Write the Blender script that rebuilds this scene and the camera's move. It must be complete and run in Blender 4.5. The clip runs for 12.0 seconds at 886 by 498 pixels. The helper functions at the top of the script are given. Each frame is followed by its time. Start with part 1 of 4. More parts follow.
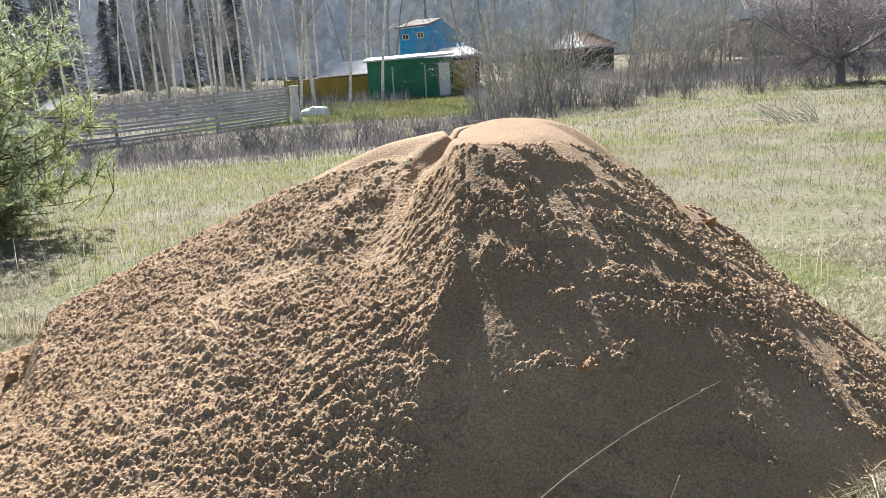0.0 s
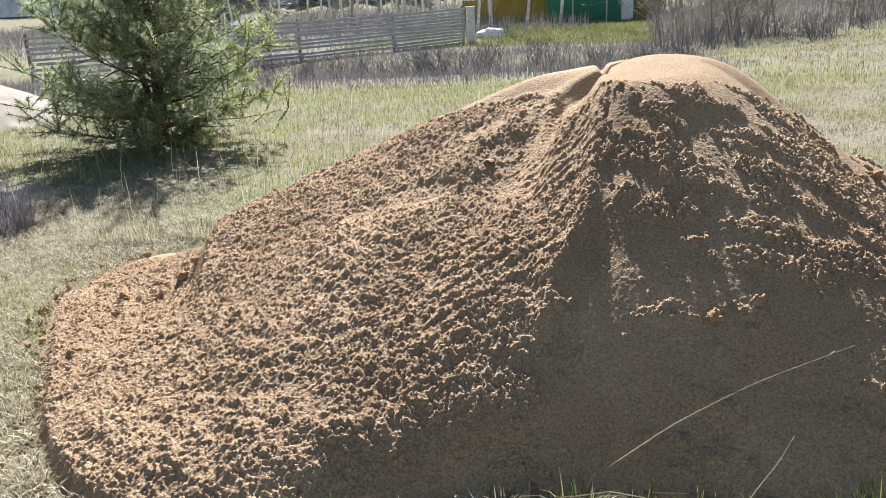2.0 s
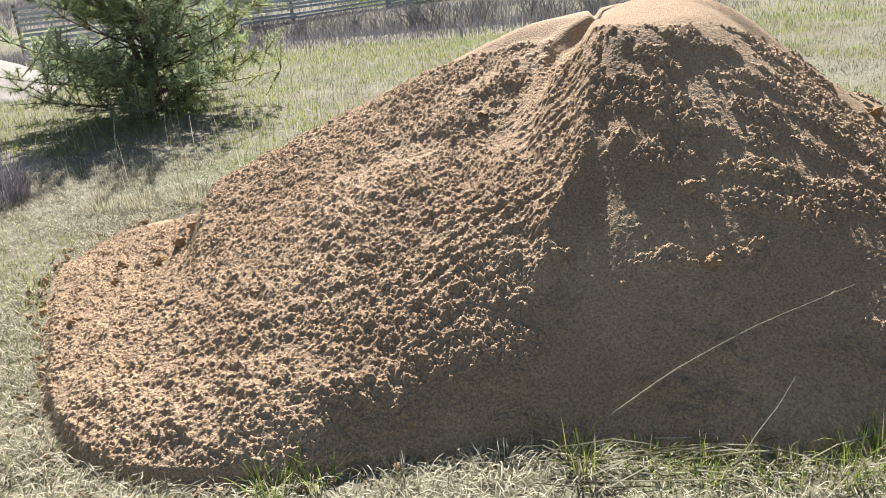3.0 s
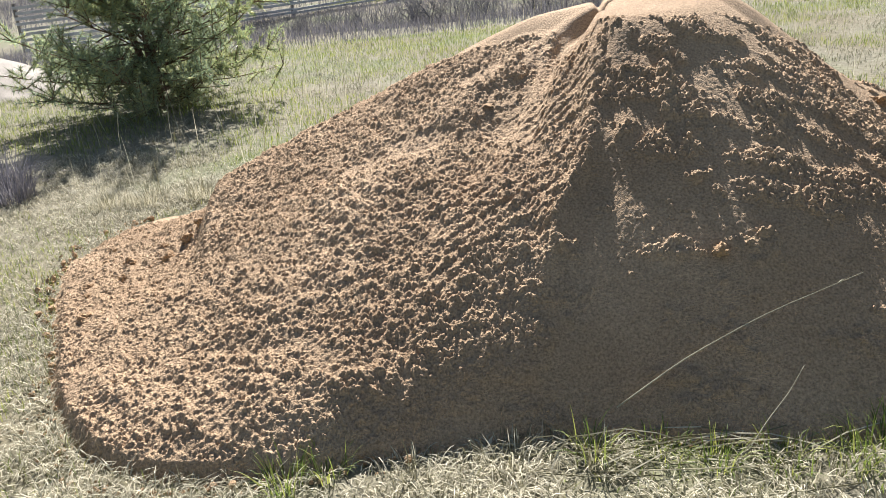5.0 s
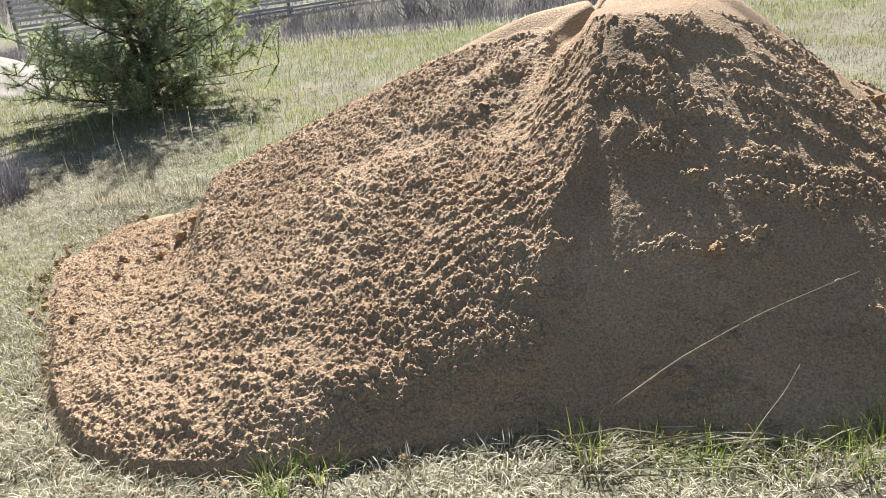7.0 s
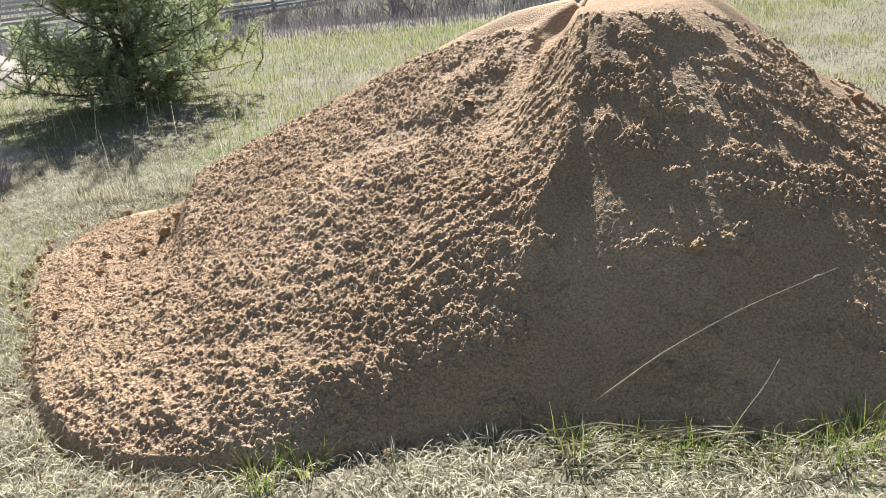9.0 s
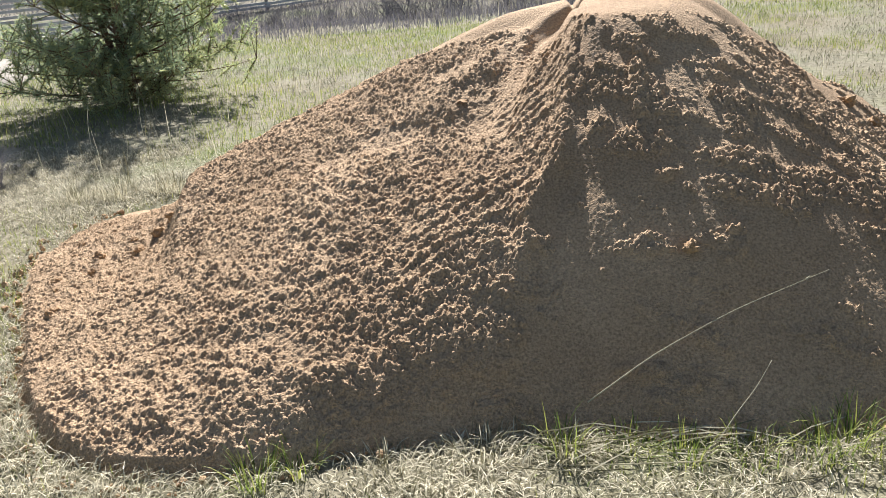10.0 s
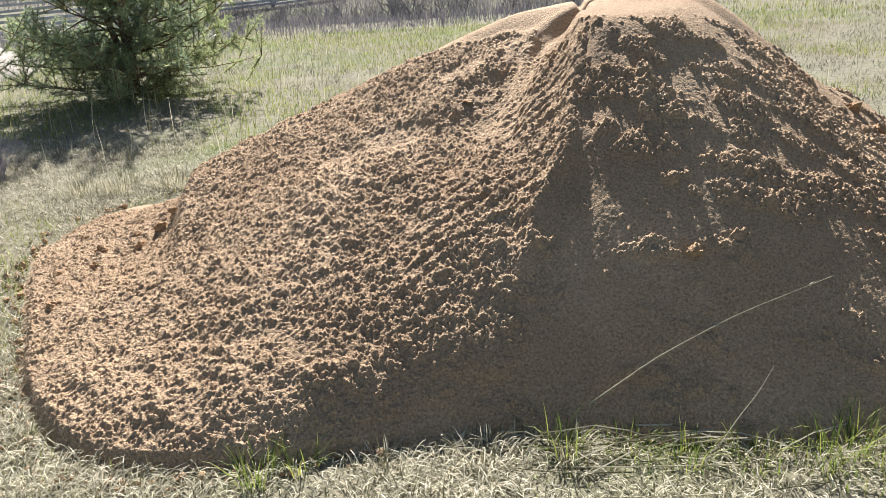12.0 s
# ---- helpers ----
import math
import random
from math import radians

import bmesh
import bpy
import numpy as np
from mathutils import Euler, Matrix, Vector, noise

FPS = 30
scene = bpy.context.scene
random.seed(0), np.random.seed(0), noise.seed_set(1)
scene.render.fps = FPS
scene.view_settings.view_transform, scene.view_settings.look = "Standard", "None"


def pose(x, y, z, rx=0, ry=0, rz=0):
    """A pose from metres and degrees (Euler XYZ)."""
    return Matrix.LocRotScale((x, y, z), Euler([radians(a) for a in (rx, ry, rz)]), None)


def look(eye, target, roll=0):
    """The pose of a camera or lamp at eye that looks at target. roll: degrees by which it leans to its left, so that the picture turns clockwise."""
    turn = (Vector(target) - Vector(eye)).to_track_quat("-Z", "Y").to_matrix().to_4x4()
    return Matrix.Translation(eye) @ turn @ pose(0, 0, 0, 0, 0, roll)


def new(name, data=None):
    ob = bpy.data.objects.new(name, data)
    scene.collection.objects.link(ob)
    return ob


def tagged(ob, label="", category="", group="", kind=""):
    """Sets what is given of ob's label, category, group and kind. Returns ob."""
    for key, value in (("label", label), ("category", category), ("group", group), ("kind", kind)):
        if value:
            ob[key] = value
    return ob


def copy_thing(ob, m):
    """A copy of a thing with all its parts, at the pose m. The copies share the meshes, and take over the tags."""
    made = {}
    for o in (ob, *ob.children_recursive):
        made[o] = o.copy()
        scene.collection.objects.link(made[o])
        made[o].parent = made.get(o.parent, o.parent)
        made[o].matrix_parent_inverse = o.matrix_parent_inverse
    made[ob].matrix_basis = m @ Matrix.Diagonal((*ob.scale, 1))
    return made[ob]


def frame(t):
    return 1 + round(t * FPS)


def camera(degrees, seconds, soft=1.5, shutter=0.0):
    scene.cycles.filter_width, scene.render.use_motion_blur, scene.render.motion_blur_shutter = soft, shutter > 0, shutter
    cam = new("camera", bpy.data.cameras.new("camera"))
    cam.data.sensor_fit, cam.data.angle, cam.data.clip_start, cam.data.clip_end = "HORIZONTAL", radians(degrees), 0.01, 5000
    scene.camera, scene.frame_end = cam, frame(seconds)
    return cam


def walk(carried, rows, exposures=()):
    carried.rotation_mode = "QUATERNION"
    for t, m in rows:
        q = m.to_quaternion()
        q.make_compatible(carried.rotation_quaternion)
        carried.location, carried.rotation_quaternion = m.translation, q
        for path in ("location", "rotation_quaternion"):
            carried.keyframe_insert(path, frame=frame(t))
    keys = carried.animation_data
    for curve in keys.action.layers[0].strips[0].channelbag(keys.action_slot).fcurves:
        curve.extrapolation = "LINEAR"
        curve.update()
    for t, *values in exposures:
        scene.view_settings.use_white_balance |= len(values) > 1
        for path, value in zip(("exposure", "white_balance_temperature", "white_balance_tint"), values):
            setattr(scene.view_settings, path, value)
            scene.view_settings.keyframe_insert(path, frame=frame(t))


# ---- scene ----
cam = camera(56.3, 12.0, 0.78)
PATH = [
    (0, (-0.001, 0.132, 1.634), (-0.031, 2.082, 1.191), -3.6),
    (0.2, (0.036, 0.196, 1.65), (0.016, 2.134, 1.155), -4.0),
    (0.5, (0.144, 0.174, 1.637), (0.136, 2.091, 1.069), -3.6),
    (0.6, (0.186, 0.174, 1.628), (0.176, 2.085, 1.039), -3.2),
    (0.8, (0.233, 0.131, 1.629), (0.132, 2.022, 0.984), -3.4),
    (1, (0.234, 0.105, 1.652), (-0.034, 1.976, 0.998), -4.3),
    (1.2, (0.209, 0.084, 1.652), (-0.121, 1.948, 1.008), -3.9),
    (1.5, (0.153, 0.084, 1.683), (-0.269, 1.939, 1.064), -2.7),
    (2, (0.151, 0.083, 1.681), (-0.279, 1.943, 1.085), -2.7),
    (2.5, (0.166, 0.105, 1.658), (-0.269, 1.938, 0.988), -4.2),
    (3, (0.174, 0.111, 1.661), (-0.263, 1.936, 0.968), -5.1),
    (5, (0.156, 0.096, 1.661), (-0.287, 1.914, 0.956), -5.8),
    (5.5, (0.161, 0.098, 1.662), (-0.282, 1.915, 0.954), -5.7),
    (6, (0.161, 0.102, 1.659), (-0.273, 1.921, 0.949), -5.6),
    (6.5, (0.157, 0.104, 1.657), (-0.277, 1.923, 0.947), -5.6),
    (7, (0.157, 0.109, 1.655), (-0.277, 1.928, 0.946), -5.6),
    (9, (0.159, 0.093, 1.658), (-0.238, 1.917, 0.938), -5.1),
    (9.5, (0.159, 0.095, 1.657), (-0.227, 1.922, 0.939), -4.9),
    (10, (0.159, 0.092, 1.657), (-0.222, 1.919, 0.939), -4.8),
    (10.5, (0.155, 0.09, 1.66), (-0.223, 1.92, 0.946), -4.8),
    (11, (0.155, 0.093, 1.659), (-0.227, 1.921, 0.944), -4.4),
    (11.5, (0.155, 0.087, 1.66), (-0.226, 1.916, 0.947), -4.2),
    (12, (0.148, 0.093, 1.652), (-0.235, 1.92, 0.935), -3.8),
]
walk(cam, [(t, look(eye, target, roll)) for t, eye, target, roll in PATH])

# ---- light ----
SUN_AZ, SUN_EL = -15.0, 40.4      # degrees from +y towards +x, and above the horizon
world = bpy.data.worlds.new("sky")
scene.world = world
world.use_nodes = True
wn = world.node_tree.nodes
sky = wn.new("ShaderNodeTexSky")
sky.sky_type, sky.sun_disc = "NISHITA", False
sky.sun_elevation, sky.sun_rotation = radians(SUN_EL), radians(SUN_AZ)
sky.air_density, sky.dust_density = 1.0, 1.0
wn["Background"].inputs["Strength"].default_value = 0.043
world.node_tree.links.new(sky.outputs["Color"], wn["Background"].inputs["Color"])
sun = new("sun", bpy.data.lights.new("sun", "SUN"))
sun.data.energy, sun.data.angle, sun.data.color = 5.0, radians(0.55), (1.0, 0.96, 0.945)
sun_dir = Vector((math.sin(radians(SUN_AZ)) * math.cos(radians(SUN_EL)), math.cos(radians(SUN_AZ)) * math.cos(radians(SUN_EL)), math.sin(radians(SUN_EL))))
sun.matrix_world = look(sun_dir * 60, (0, 0, 0))

scene.view_settings.exposure = 1.57

# ---- materials ----


def material(name, c1, c2, scale=8.0, rough=0.9, bump=0.3, fine=60.0, depth=0.01, metal=0.0, spread=0.0, c3=None, through_light=0.0, glow=0.0, grains=0.0, mottle=(0.72, 1.15)):
    """Two colours mixed by coarse noise, darkened and roughened by fine noise; spread varies the islands of a mesh."""
    m = bpy.data.materials.new(name)
    m.use_nodes = True
    n, link = m.node_tree.nodes, m.node_tree.links.new
    b = n["Principled BSDF"]
    where = n.new("ShaderNodeTexCoord").outputs["Object"]
    big, small = n.new("ShaderNodeTexNoise"), n.new("ShaderNodeTexNoise")
    for tex, s, d in ((big, scale, 4), (small, fine, 5)):
        tex.inputs["Scale"].default_value, tex.inputs["Detail"].default_value = s, d
        link(where, tex.inputs["Vector"])
    ramp = n.new("ShaderNodeValToRGB")
    ramp.color_ramp.elements[0].position, ramp.color_ramp.elements[1].position = 0.33, 0.67
    ramp.color_ramp.elements[0].color, ramp.color_ramp.elements[1].color = (*c1, 1), (*c2, 1)
    if c3:
        e = ramp.color_ramp.elements.new(0.5)
        e.color = (*c3, 1)
    value = big.outputs["Fac"]
    if spread:
        geo, mix = n.new("ShaderNodeNewGeometry"), n.new("ShaderNodeMix")
        mix.inputs["Factor"].default_value = spread
        link(value, mix.inputs["A"])
        link(geo.outputs["Random Per Island"], mix.inputs["B"])
        value = mix.outputs["Result"]
    link(value, ramp.inputs["Fac"])
    shade, span = n.new("ShaderNodeMix"), n.new("ShaderNodeMapRange")
    shade.data_type, shade.blend_type = "RGBA", "MULTIPLY"
    shade.inputs["Factor"].default_value = 1.0
    span.inputs["From Min"].default_value, span.inputs["From Max"].default_value = 0.3, 0.7
    span.inputs["To Min"].default_value, span.inputs["To Max"].default_value = mottle
    link(small.outputs["Fac"], span.inputs["Value"])
    link(ramp.outputs["Color"], shade.inputs["A"])
    link(span.outputs["Result"], shade.inputs["B"])
    link(shade.outputs["Result"], b.inputs["Base Color"])
    b.inputs["Roughness"].default_value, b.inputs["Metallic"].default_value = rough, metal
    b.inputs["Specular IOR Level"].default_value = 0.25
    if bump:
        bp = n.new("ShaderNodeBump")
        bp.inputs["Strength"].default_value, bp.inputs["Distance"].default_value = bump, depth
        high = small.outputs["Fac"]
        if grains:
            cell, less = n.new("ShaderNodeTexVoronoi"), n.new("ShaderNodeMath")
            cell.inputs["Scale"].default_value = grains
            less.operation = "MULTIPLY_ADD"
            less.inputs[1].default_value = -0.45
            link(where, cell.inputs["Vector"])
            link(cell.outputs["Distance"], less.inputs[0])
            link(small.outputs["Fac"], less.inputs[2])
            high = less.outputs["Value"]
        link(high, bp.inputs["Height"])
        link(bp.outputs["Normal"], b.inputs["Normal"])
    # own glow, which lifts the far woods like haze
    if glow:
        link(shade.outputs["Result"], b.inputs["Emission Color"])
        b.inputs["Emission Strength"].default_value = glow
    if through_light:
        tr, add = n.new("ShaderNodeBsdfTranslucent"), n.new("ShaderNodeMixShader")
        link(shade.outputs["Result"], tr.inputs["Color"])
        add.inputs["Fac"].default_value = through_light
        link(b.outputs["BSDF"], add.inputs[1])
        link(tr.outputs["BSDF"], add.inputs[2])
        link(add.outputs["Shader"], n["Material Output"].inputs["Surface"])
    return m


SAND = material("damp_sand", (0.358, 0.246, 0.149), (0.458, 0.328, 0.207), 1.6, 0.95, 0.9, 110.0, 0.011, c3=(0.398, 0.280, 0.172), grains=190.0, mottle=(0.58, 1.28))
CLOD = material("sand_clod", (0.33, 0.21, 0.115), (0.45, 0.31, 0.18), 9.0, 0.95, 0.8, 140.0, 0.01, grains=150.0)
PALE_SAND = material("pale_sand", (0.26, 0.235, 0.20), (0.36, 0.325, 0.28), 1.8, 0.95, 0.5, 60.0, 0.02)
SOIL = material("field_soil", (0.15, 0.13, 0.08), (0.11, 0.13, 0.05), 0.55, 1.0, 0.6, 14.0, 0.05, c3=(0.18, 0.165, 0.115))
STRAW = material("dry_grass", (0.19, 0.175, 0.10), (0.66, 0.61, 0.45), 0.9, 0.7, 0.0, 40.0, spread=0.65, c3=(0.42, 0.39, 0.28), through_light=0.3)
GREEN = material("fresh_grass", (0.12, 0.17, 0.035), (0.34, 0.36, 0.09), 0.8, 0.6, 0.0, 40.0, spread=0.7, c3=(0.20, 0.25, 0.055), through_light=0.45)
REED = material("dead_weeds", (0.12, 0.118, 0.138), (0.29, 0.272, 0.285), 0.5, 0.85, 0.0, 40.0, spread=0.7, through_light=0.2)
TWIG = material("bare_twigs", (0.27, 0.26, 0.26), (0.43, 0.41, 0.39), 0.8, 0.85, 0.0, 20.0, spread=0.6)
ORCHARD = material("orchard_bark", (0.20, 0.18, 0.19), (0.42, 0.385, 0.40), 1.0, 0.85, 0.2, 20.0, spread=0.6)
ALDER = material("alder_bark", (0.20, 0.185, 0.16), (0.36, 0.33, 0.28), 0.9, 0.85, 0.0, 20.0, spread=0.6)
BUD = material("opening_buds", (0.24, 0.25, 0.13), (0.38, 0.38, 0.2), 1.0, 0.7, 0.0, 20.0, spread=0.7, through_light=0.45)
# needles paler than their own green: a veil of sun glare in the colour
VEILED_NEEDLE = material("veiled_pine_needles", (0.26, 0.34, 0.22), (0.46, 0.48, 0.22), 1.6, 0.45, 0.0, 30.0, spread=0.45, c3=(0.32, 0.40, 0.26), through_light=0.6)
# yellow-green shoots, coloured brighter to show the crown's sunlit side
SUNLIT_SHOOT = material("sunlit_pine_shoots", (0.28, 0.36, 0.17), (0.46, 0.47, 0.22), 1.6, 0.45, 0.0, 30.0, spread=0.5, through_light=0.5)
# spruce green paled to blue-grey: the haze is part of the colour
HAZED_SPRUCE = material("hazed_spruce_needles", (0.17, 0.20, 0.215), (0.23, 0.255, 0.255), 0.4, 0.7, 0.0, 10.0, spread=0.6)
BARK = material("pine_bark", (0.10, 0.065, 0.045), (0.21, 0.13, 0.085), 6.0, 0.95, 0.6, 25.0, 0.02)
BIRCH = material("birch_bark", (0.62, 0.61, 0.60), (0.90, 0.89, 0.87), 2.3, 0.7, 0.2, 7.0, c3=(0.80, 0.79, 0.75), through_light=0.25)
WOOD = material("weathered_board", (0.48, 0.465, 0.46), (0.78, 0.765, 0.75), 2.2, 0.85, 0.3, 30.0, spread=0.5)
POST = material("weathered_post", (0.17, 0.15, 0.135), (0.30, 0.27, 0.24), 2.2, 0.9, 0.3, 30.0)
GREEN_PAINT = material("green_sheet", (0.025, 0.17, 0.095), (0.04, 0.23, 0.13), 0.8, 0.5, 0.1, 9.0, 0.02)
YELLOW_PAINT = material("ochre_boards", (0.36, 0.24, 0.05), (0.48, 0.33, 0.09), 1.0, 0.8, 0.2, 9.0, 0.02)
BLUE_PAINT = material("blue_boards", (0.025, 0.33, 0.68), (0.04, 0.42, 0.80), 1.0, 0.7, 0.1, 9.0, 0.02)
WHITE_PAINT = material("white_paint", (0.66, 0.66, 0.63), (0.80, 0.80, 0.78), 1.5, 0.6, 0.1, 12.0, 0.01)
OLD_ROOF = material("old_dark_roofing", (0.12, 0.105, 0.10), (0.20, 0.18, 0.165), 0.7, 0.85, 0.2, 9.0, 0.02)
MOWN = material("mown_grass", (0.15, 0.175, 0.055), (0.36, 0.38, 0.15), 0.7, 0.7, 0.0, 40.0, spread=0.6, c3=(0.24, 0.275, 0.09), through_light=0.25)
FIELD = material("field_straw", (0.12, 0.115, 0.065), (0.36, 0.345, 0.25), 0.7, 0.75, 0.0, 40.0, spread=0.6, c3=(0.19, 0.185, 0.112), through_light=0.14)
STICK = material("bleached_sticks", (0.42, 0.39, 0.34), (0.62, 0.59, 0.52), 3.0, 0.85, 0.1, 30.0)
TIN = material("pale_tin_roof", (0.46, 0.47, 0.48), (0.62, 0.63, 0.64), 0.7, 0.45, 0.1, 9.0, 0.01, metal=0.25)
SLATE = material("grey_roofing", (0.24, 0.22, 0.21), (0.37, 0.34, 0.32), 0.7, 0.8, 0.2, 9.0, 0.02)
MAROON = material("maroon_roofing", (0.17, 0.09, 0.08), (0.26, 0.15, 0.13), 0.7, 0.8, 0.2, 9.0, 0.02)
DARK_WOOD = material("dark_log_wall", (0.06, 0.05, 0.045), (0.13, 0.11, 0.095), 1.0, 0.9, 0.3, 9.0, 0.03)
# distance haze put into the woods' blue-grey colour and faint glow
HAZED_WOOD = material("far_woods", (0.155, 0.19, 0.235), (0.235, 0.255, 0.28), 0.12, 1.0, 0.0, 0.8, spread=0.4, glow=0.28)
GLASS = material("window_glass", (0.02, 0.025, 0.03), (0.035, 0.04, 0.045), 1.0, 0.1, 0.0, 5.0)
METAL_POST = material("galvanised_post", (0.35, 0.36, 0.36), (0.48, 0.49, 0.49), 3.0, 0.5, 0.1, 20.0, metal=0.4)

# ---- mesh helpers ----
rng = np.random.default_rng(7)


def tri_mesh(name, V, F, mat, smooth=False):
    me = bpy.data.meshes.new(name)
    V, F = np.asarray(V, np.float32), np.asarray(F, np.int32)
    me.vertices.add(len(V))
    me.vertices.foreach_set("co", V.ravel())
    me.loops.add(F.size)
    me.loops.foreach_set("vertex_index", F.ravel())
    me.polygons.add(len(F))
    me.polygons.foreach_set("loop_start", np.arange(0, F.size, F.shape[1], dtype=np.int32))
    me.update(calc_edges=True)
    me.polygons.foreach_set("use_smooth", np.full(len(F), smooth))
    me.materials.append(mat)
    return me


class Geo:
    """Collects triangles; boxes, tubes and free triangles."""

    def __init__(self):
        self.V, self.F, self.n = [], [], 0

    def add(self, V, F):
        self.V.append(np.asarray(V, float).reshape(-1, 3))
        self.F.append(np.asarray(F, int).reshape(-1, 3) + self.n)
        self.n += len(self.V[-1])
        return self

    def hexa(self, P):
        """Eight corners: four below, four above, both counter-clockwise."""
        q = ((3, 2, 1, 0), (4, 5, 6, 7), (0, 1, 5, 4), (1, 2, 6, 5), (2, 3, 7, 6), (3, 0, 4, 7))
        return self.add(P, [t for a, b, c, d in q for t in ((a, b, c), (a, c, d))])

    def box(self, x0, x1, y0, y1, z0, z1):
        return self.hexa([(x, y, z) for z in (z0, z1) for x, y in ((x0, y0), (x1, y0), (x1, y1), (x0, y1))])

    def bevel_box(self, x0, x1, y0, y1, z0, z1, r=0.01):
        bm = bmesh.new()
        bmesh.ops.create_cube(bm, size=1.0)
        for v in bm.verts:
            v.co = Vector(((x0, x1)[v.co.x > 0], (y0, y1)[v.co.y > 0], (z0, z1)[v.co.z > 0]))
        bmesh.ops.bevel(bm, geom=bm.edges[:], offset=r, segments=1, affect="EDGES")
        bmesh.ops.triangulate(bm, faces=bm.faces[:])
        bm.verts.index_update()
        self.add([v.co[:] for v in bm.verts], [[v.index for v in f.verts] for f in bm.faces])
        bm.free()
        return self

    def tubes(self, segs, sides=3):
        """Tapered tubes: rows of x0 y0 z0 x1 y1 z1 r0 r1."""
        S = np.asarray(segs, float).reshape(-1, 8)
        a, b = S[:, :3], S[:, 3:6]
        d = b - a
        d /= np.linalg.norm(d, axis=1, keepdims=True) + 1e-9
        ref = np.where(np.abs(d[:, 2:3]) < 0.9, (0, 0, 1.0), (1.0, 0, 0))
        u = np.cross(d, ref)
        u /= np.linalg.norm(u, axis=1, keepdims=True) + 1e-9
        w = np.cross(d, u)
        ring = [np.cos(k * 2 * np.pi / sides) * u + np.sin(k * 2 * np.pi / sides) * w for k in range(sides)]
        V = np.stack([a + o * S[:, 6:7] for o in ring] + [b + o * S[:, 7:8] for o in ring], 1)
        f = []
        for k in range(sides):
            j = (k + 1) % sides
            f += [(k, j, sides + j), (k, sides + j, sides + k)]
        F = np.array(f)[None] + (np.arange(len(S)) * 2 * sides)[:, None, None]
        return self.add(V.reshape(-1, 3), F.reshape(-1, 3))

    def bent_tube(self, C, radii, sides=6):
        """One closed tube along the points C."""
        C = np.asarray(C, float)
        d = np.gradient(C, axis=0)
        d /= np.linalg.norm(d, axis=1, keepdims=True)
        u = np.cross(d, (0.0, 1.0, 0.0))
        u /= np.linalg.norm(u, axis=1, keepdims=True)
        w = np.cross(d, u)
        k = np.arange(sides) * 2 * np.pi / sides
        V = C[:, None] + (np.cos(k)[None, :, None] * u[:, None] + np.sin(k)[None, :, None] * w[:, None]) * np.asarray(radii)[:, None, None]
        F = [(0, j + 1, j) for j in range(1, sides - 1)]
        for i in range(len(C) - 1):
            for j in range(sides):
                a, b = i * sides + j, i * sides + (j + 1) % sides
                F += [(a, b, b + sides), (a, b + sides, a + sides)]
        end = (len(C) - 1) * sides
        F += [(end, end + j, end + j + 1) for j in range(1, sides - 1)]
        return self.add(V.reshape(-1, 3), F)

    def mesh(self, name, mat, smooth=False):
        return tri_mesh(name, np.concatenate(self.V), np.concatenate(self.F), mat, smooth)


def thing(name, at, label, category, group="", kind="", turn=0.0):
    ob = new(name)
    ob.matrix_world = pose(*at, 0, 0, turn)
    ob.empty_display_size = 0.2
    return tagged(ob, label, category, group, kind)


def part(name, geo, mat, parent, label="", smooth=False, kind=""):
    ob = new(name, geo.mesh(name, mat, smooth) if isinstance(geo, Geo) else geo)
    ob.parent = parent
    return tagged(ob, label, kind=kind)


# ---- noise on arrays ----


def value_noise(X, Y, cell, seed):
    g = np.random.default_rng(seed).random((128, 128))
    u, v = X / cell, Y / cell
    i, j = np.floor(u).astype(int), np.floor(v).astype(int)
    fu, fv = u - i, v - j
    fu, fv = fu * fu * (3 - 2 * fu), fv * fv * (3 - 2 * fv)
    i0, j0, i1, j1 = i % 128, j % 128, (i + 1) % 128, (j + 1) % 128
    return (g[i0, j0] * (1 - fu) + g[i1, j0] * fu) * (1 - fv) + (g[i0, j1] * (1 - fu) + g[i1, j1] * fu) * fv


def fbm(X, Y, cell, seed, octaves=4):
    total, amp, norm = 0, 1.0, 0
    for o in range(octaves):
        total, norm = total + amp * value_noise(X, Y, cell / 2 ** o, seed + o), norm + amp
        amp *= 0.5
    return total / norm


def smooth(x, a, b):
    t = np.clip((x - a) / (b - a), 0, 1)
    return t * t * (3 - 2 * t)


# ---- ground ----


def ground_z(X, Y):
    X, Y = np.asarray(X, float), np.asarray(Y, float)
    low = smooth(Y, 12, 34) * smooth(-X, -10, -1)
    z = -0.55 * low
    bank = np.exp(-((Y - 24.5 - 0.10 * X) / 3.6) ** 2) * smooth(-X, -3.0, 1.0)
    z = z - 0.55 * bank
    z = z + 1.2 * smooth(Y, 70, 130)
    hump = fbm(X + 300, Y + 300, 2.6, 11, 4) - 0.5
    return z + hump * (0.13 * smooth(np.hypot(X, Y - 4), 3.2, 8) + 0.012)


# ---- sand pile ----
PILE = (0.15, 4.75)
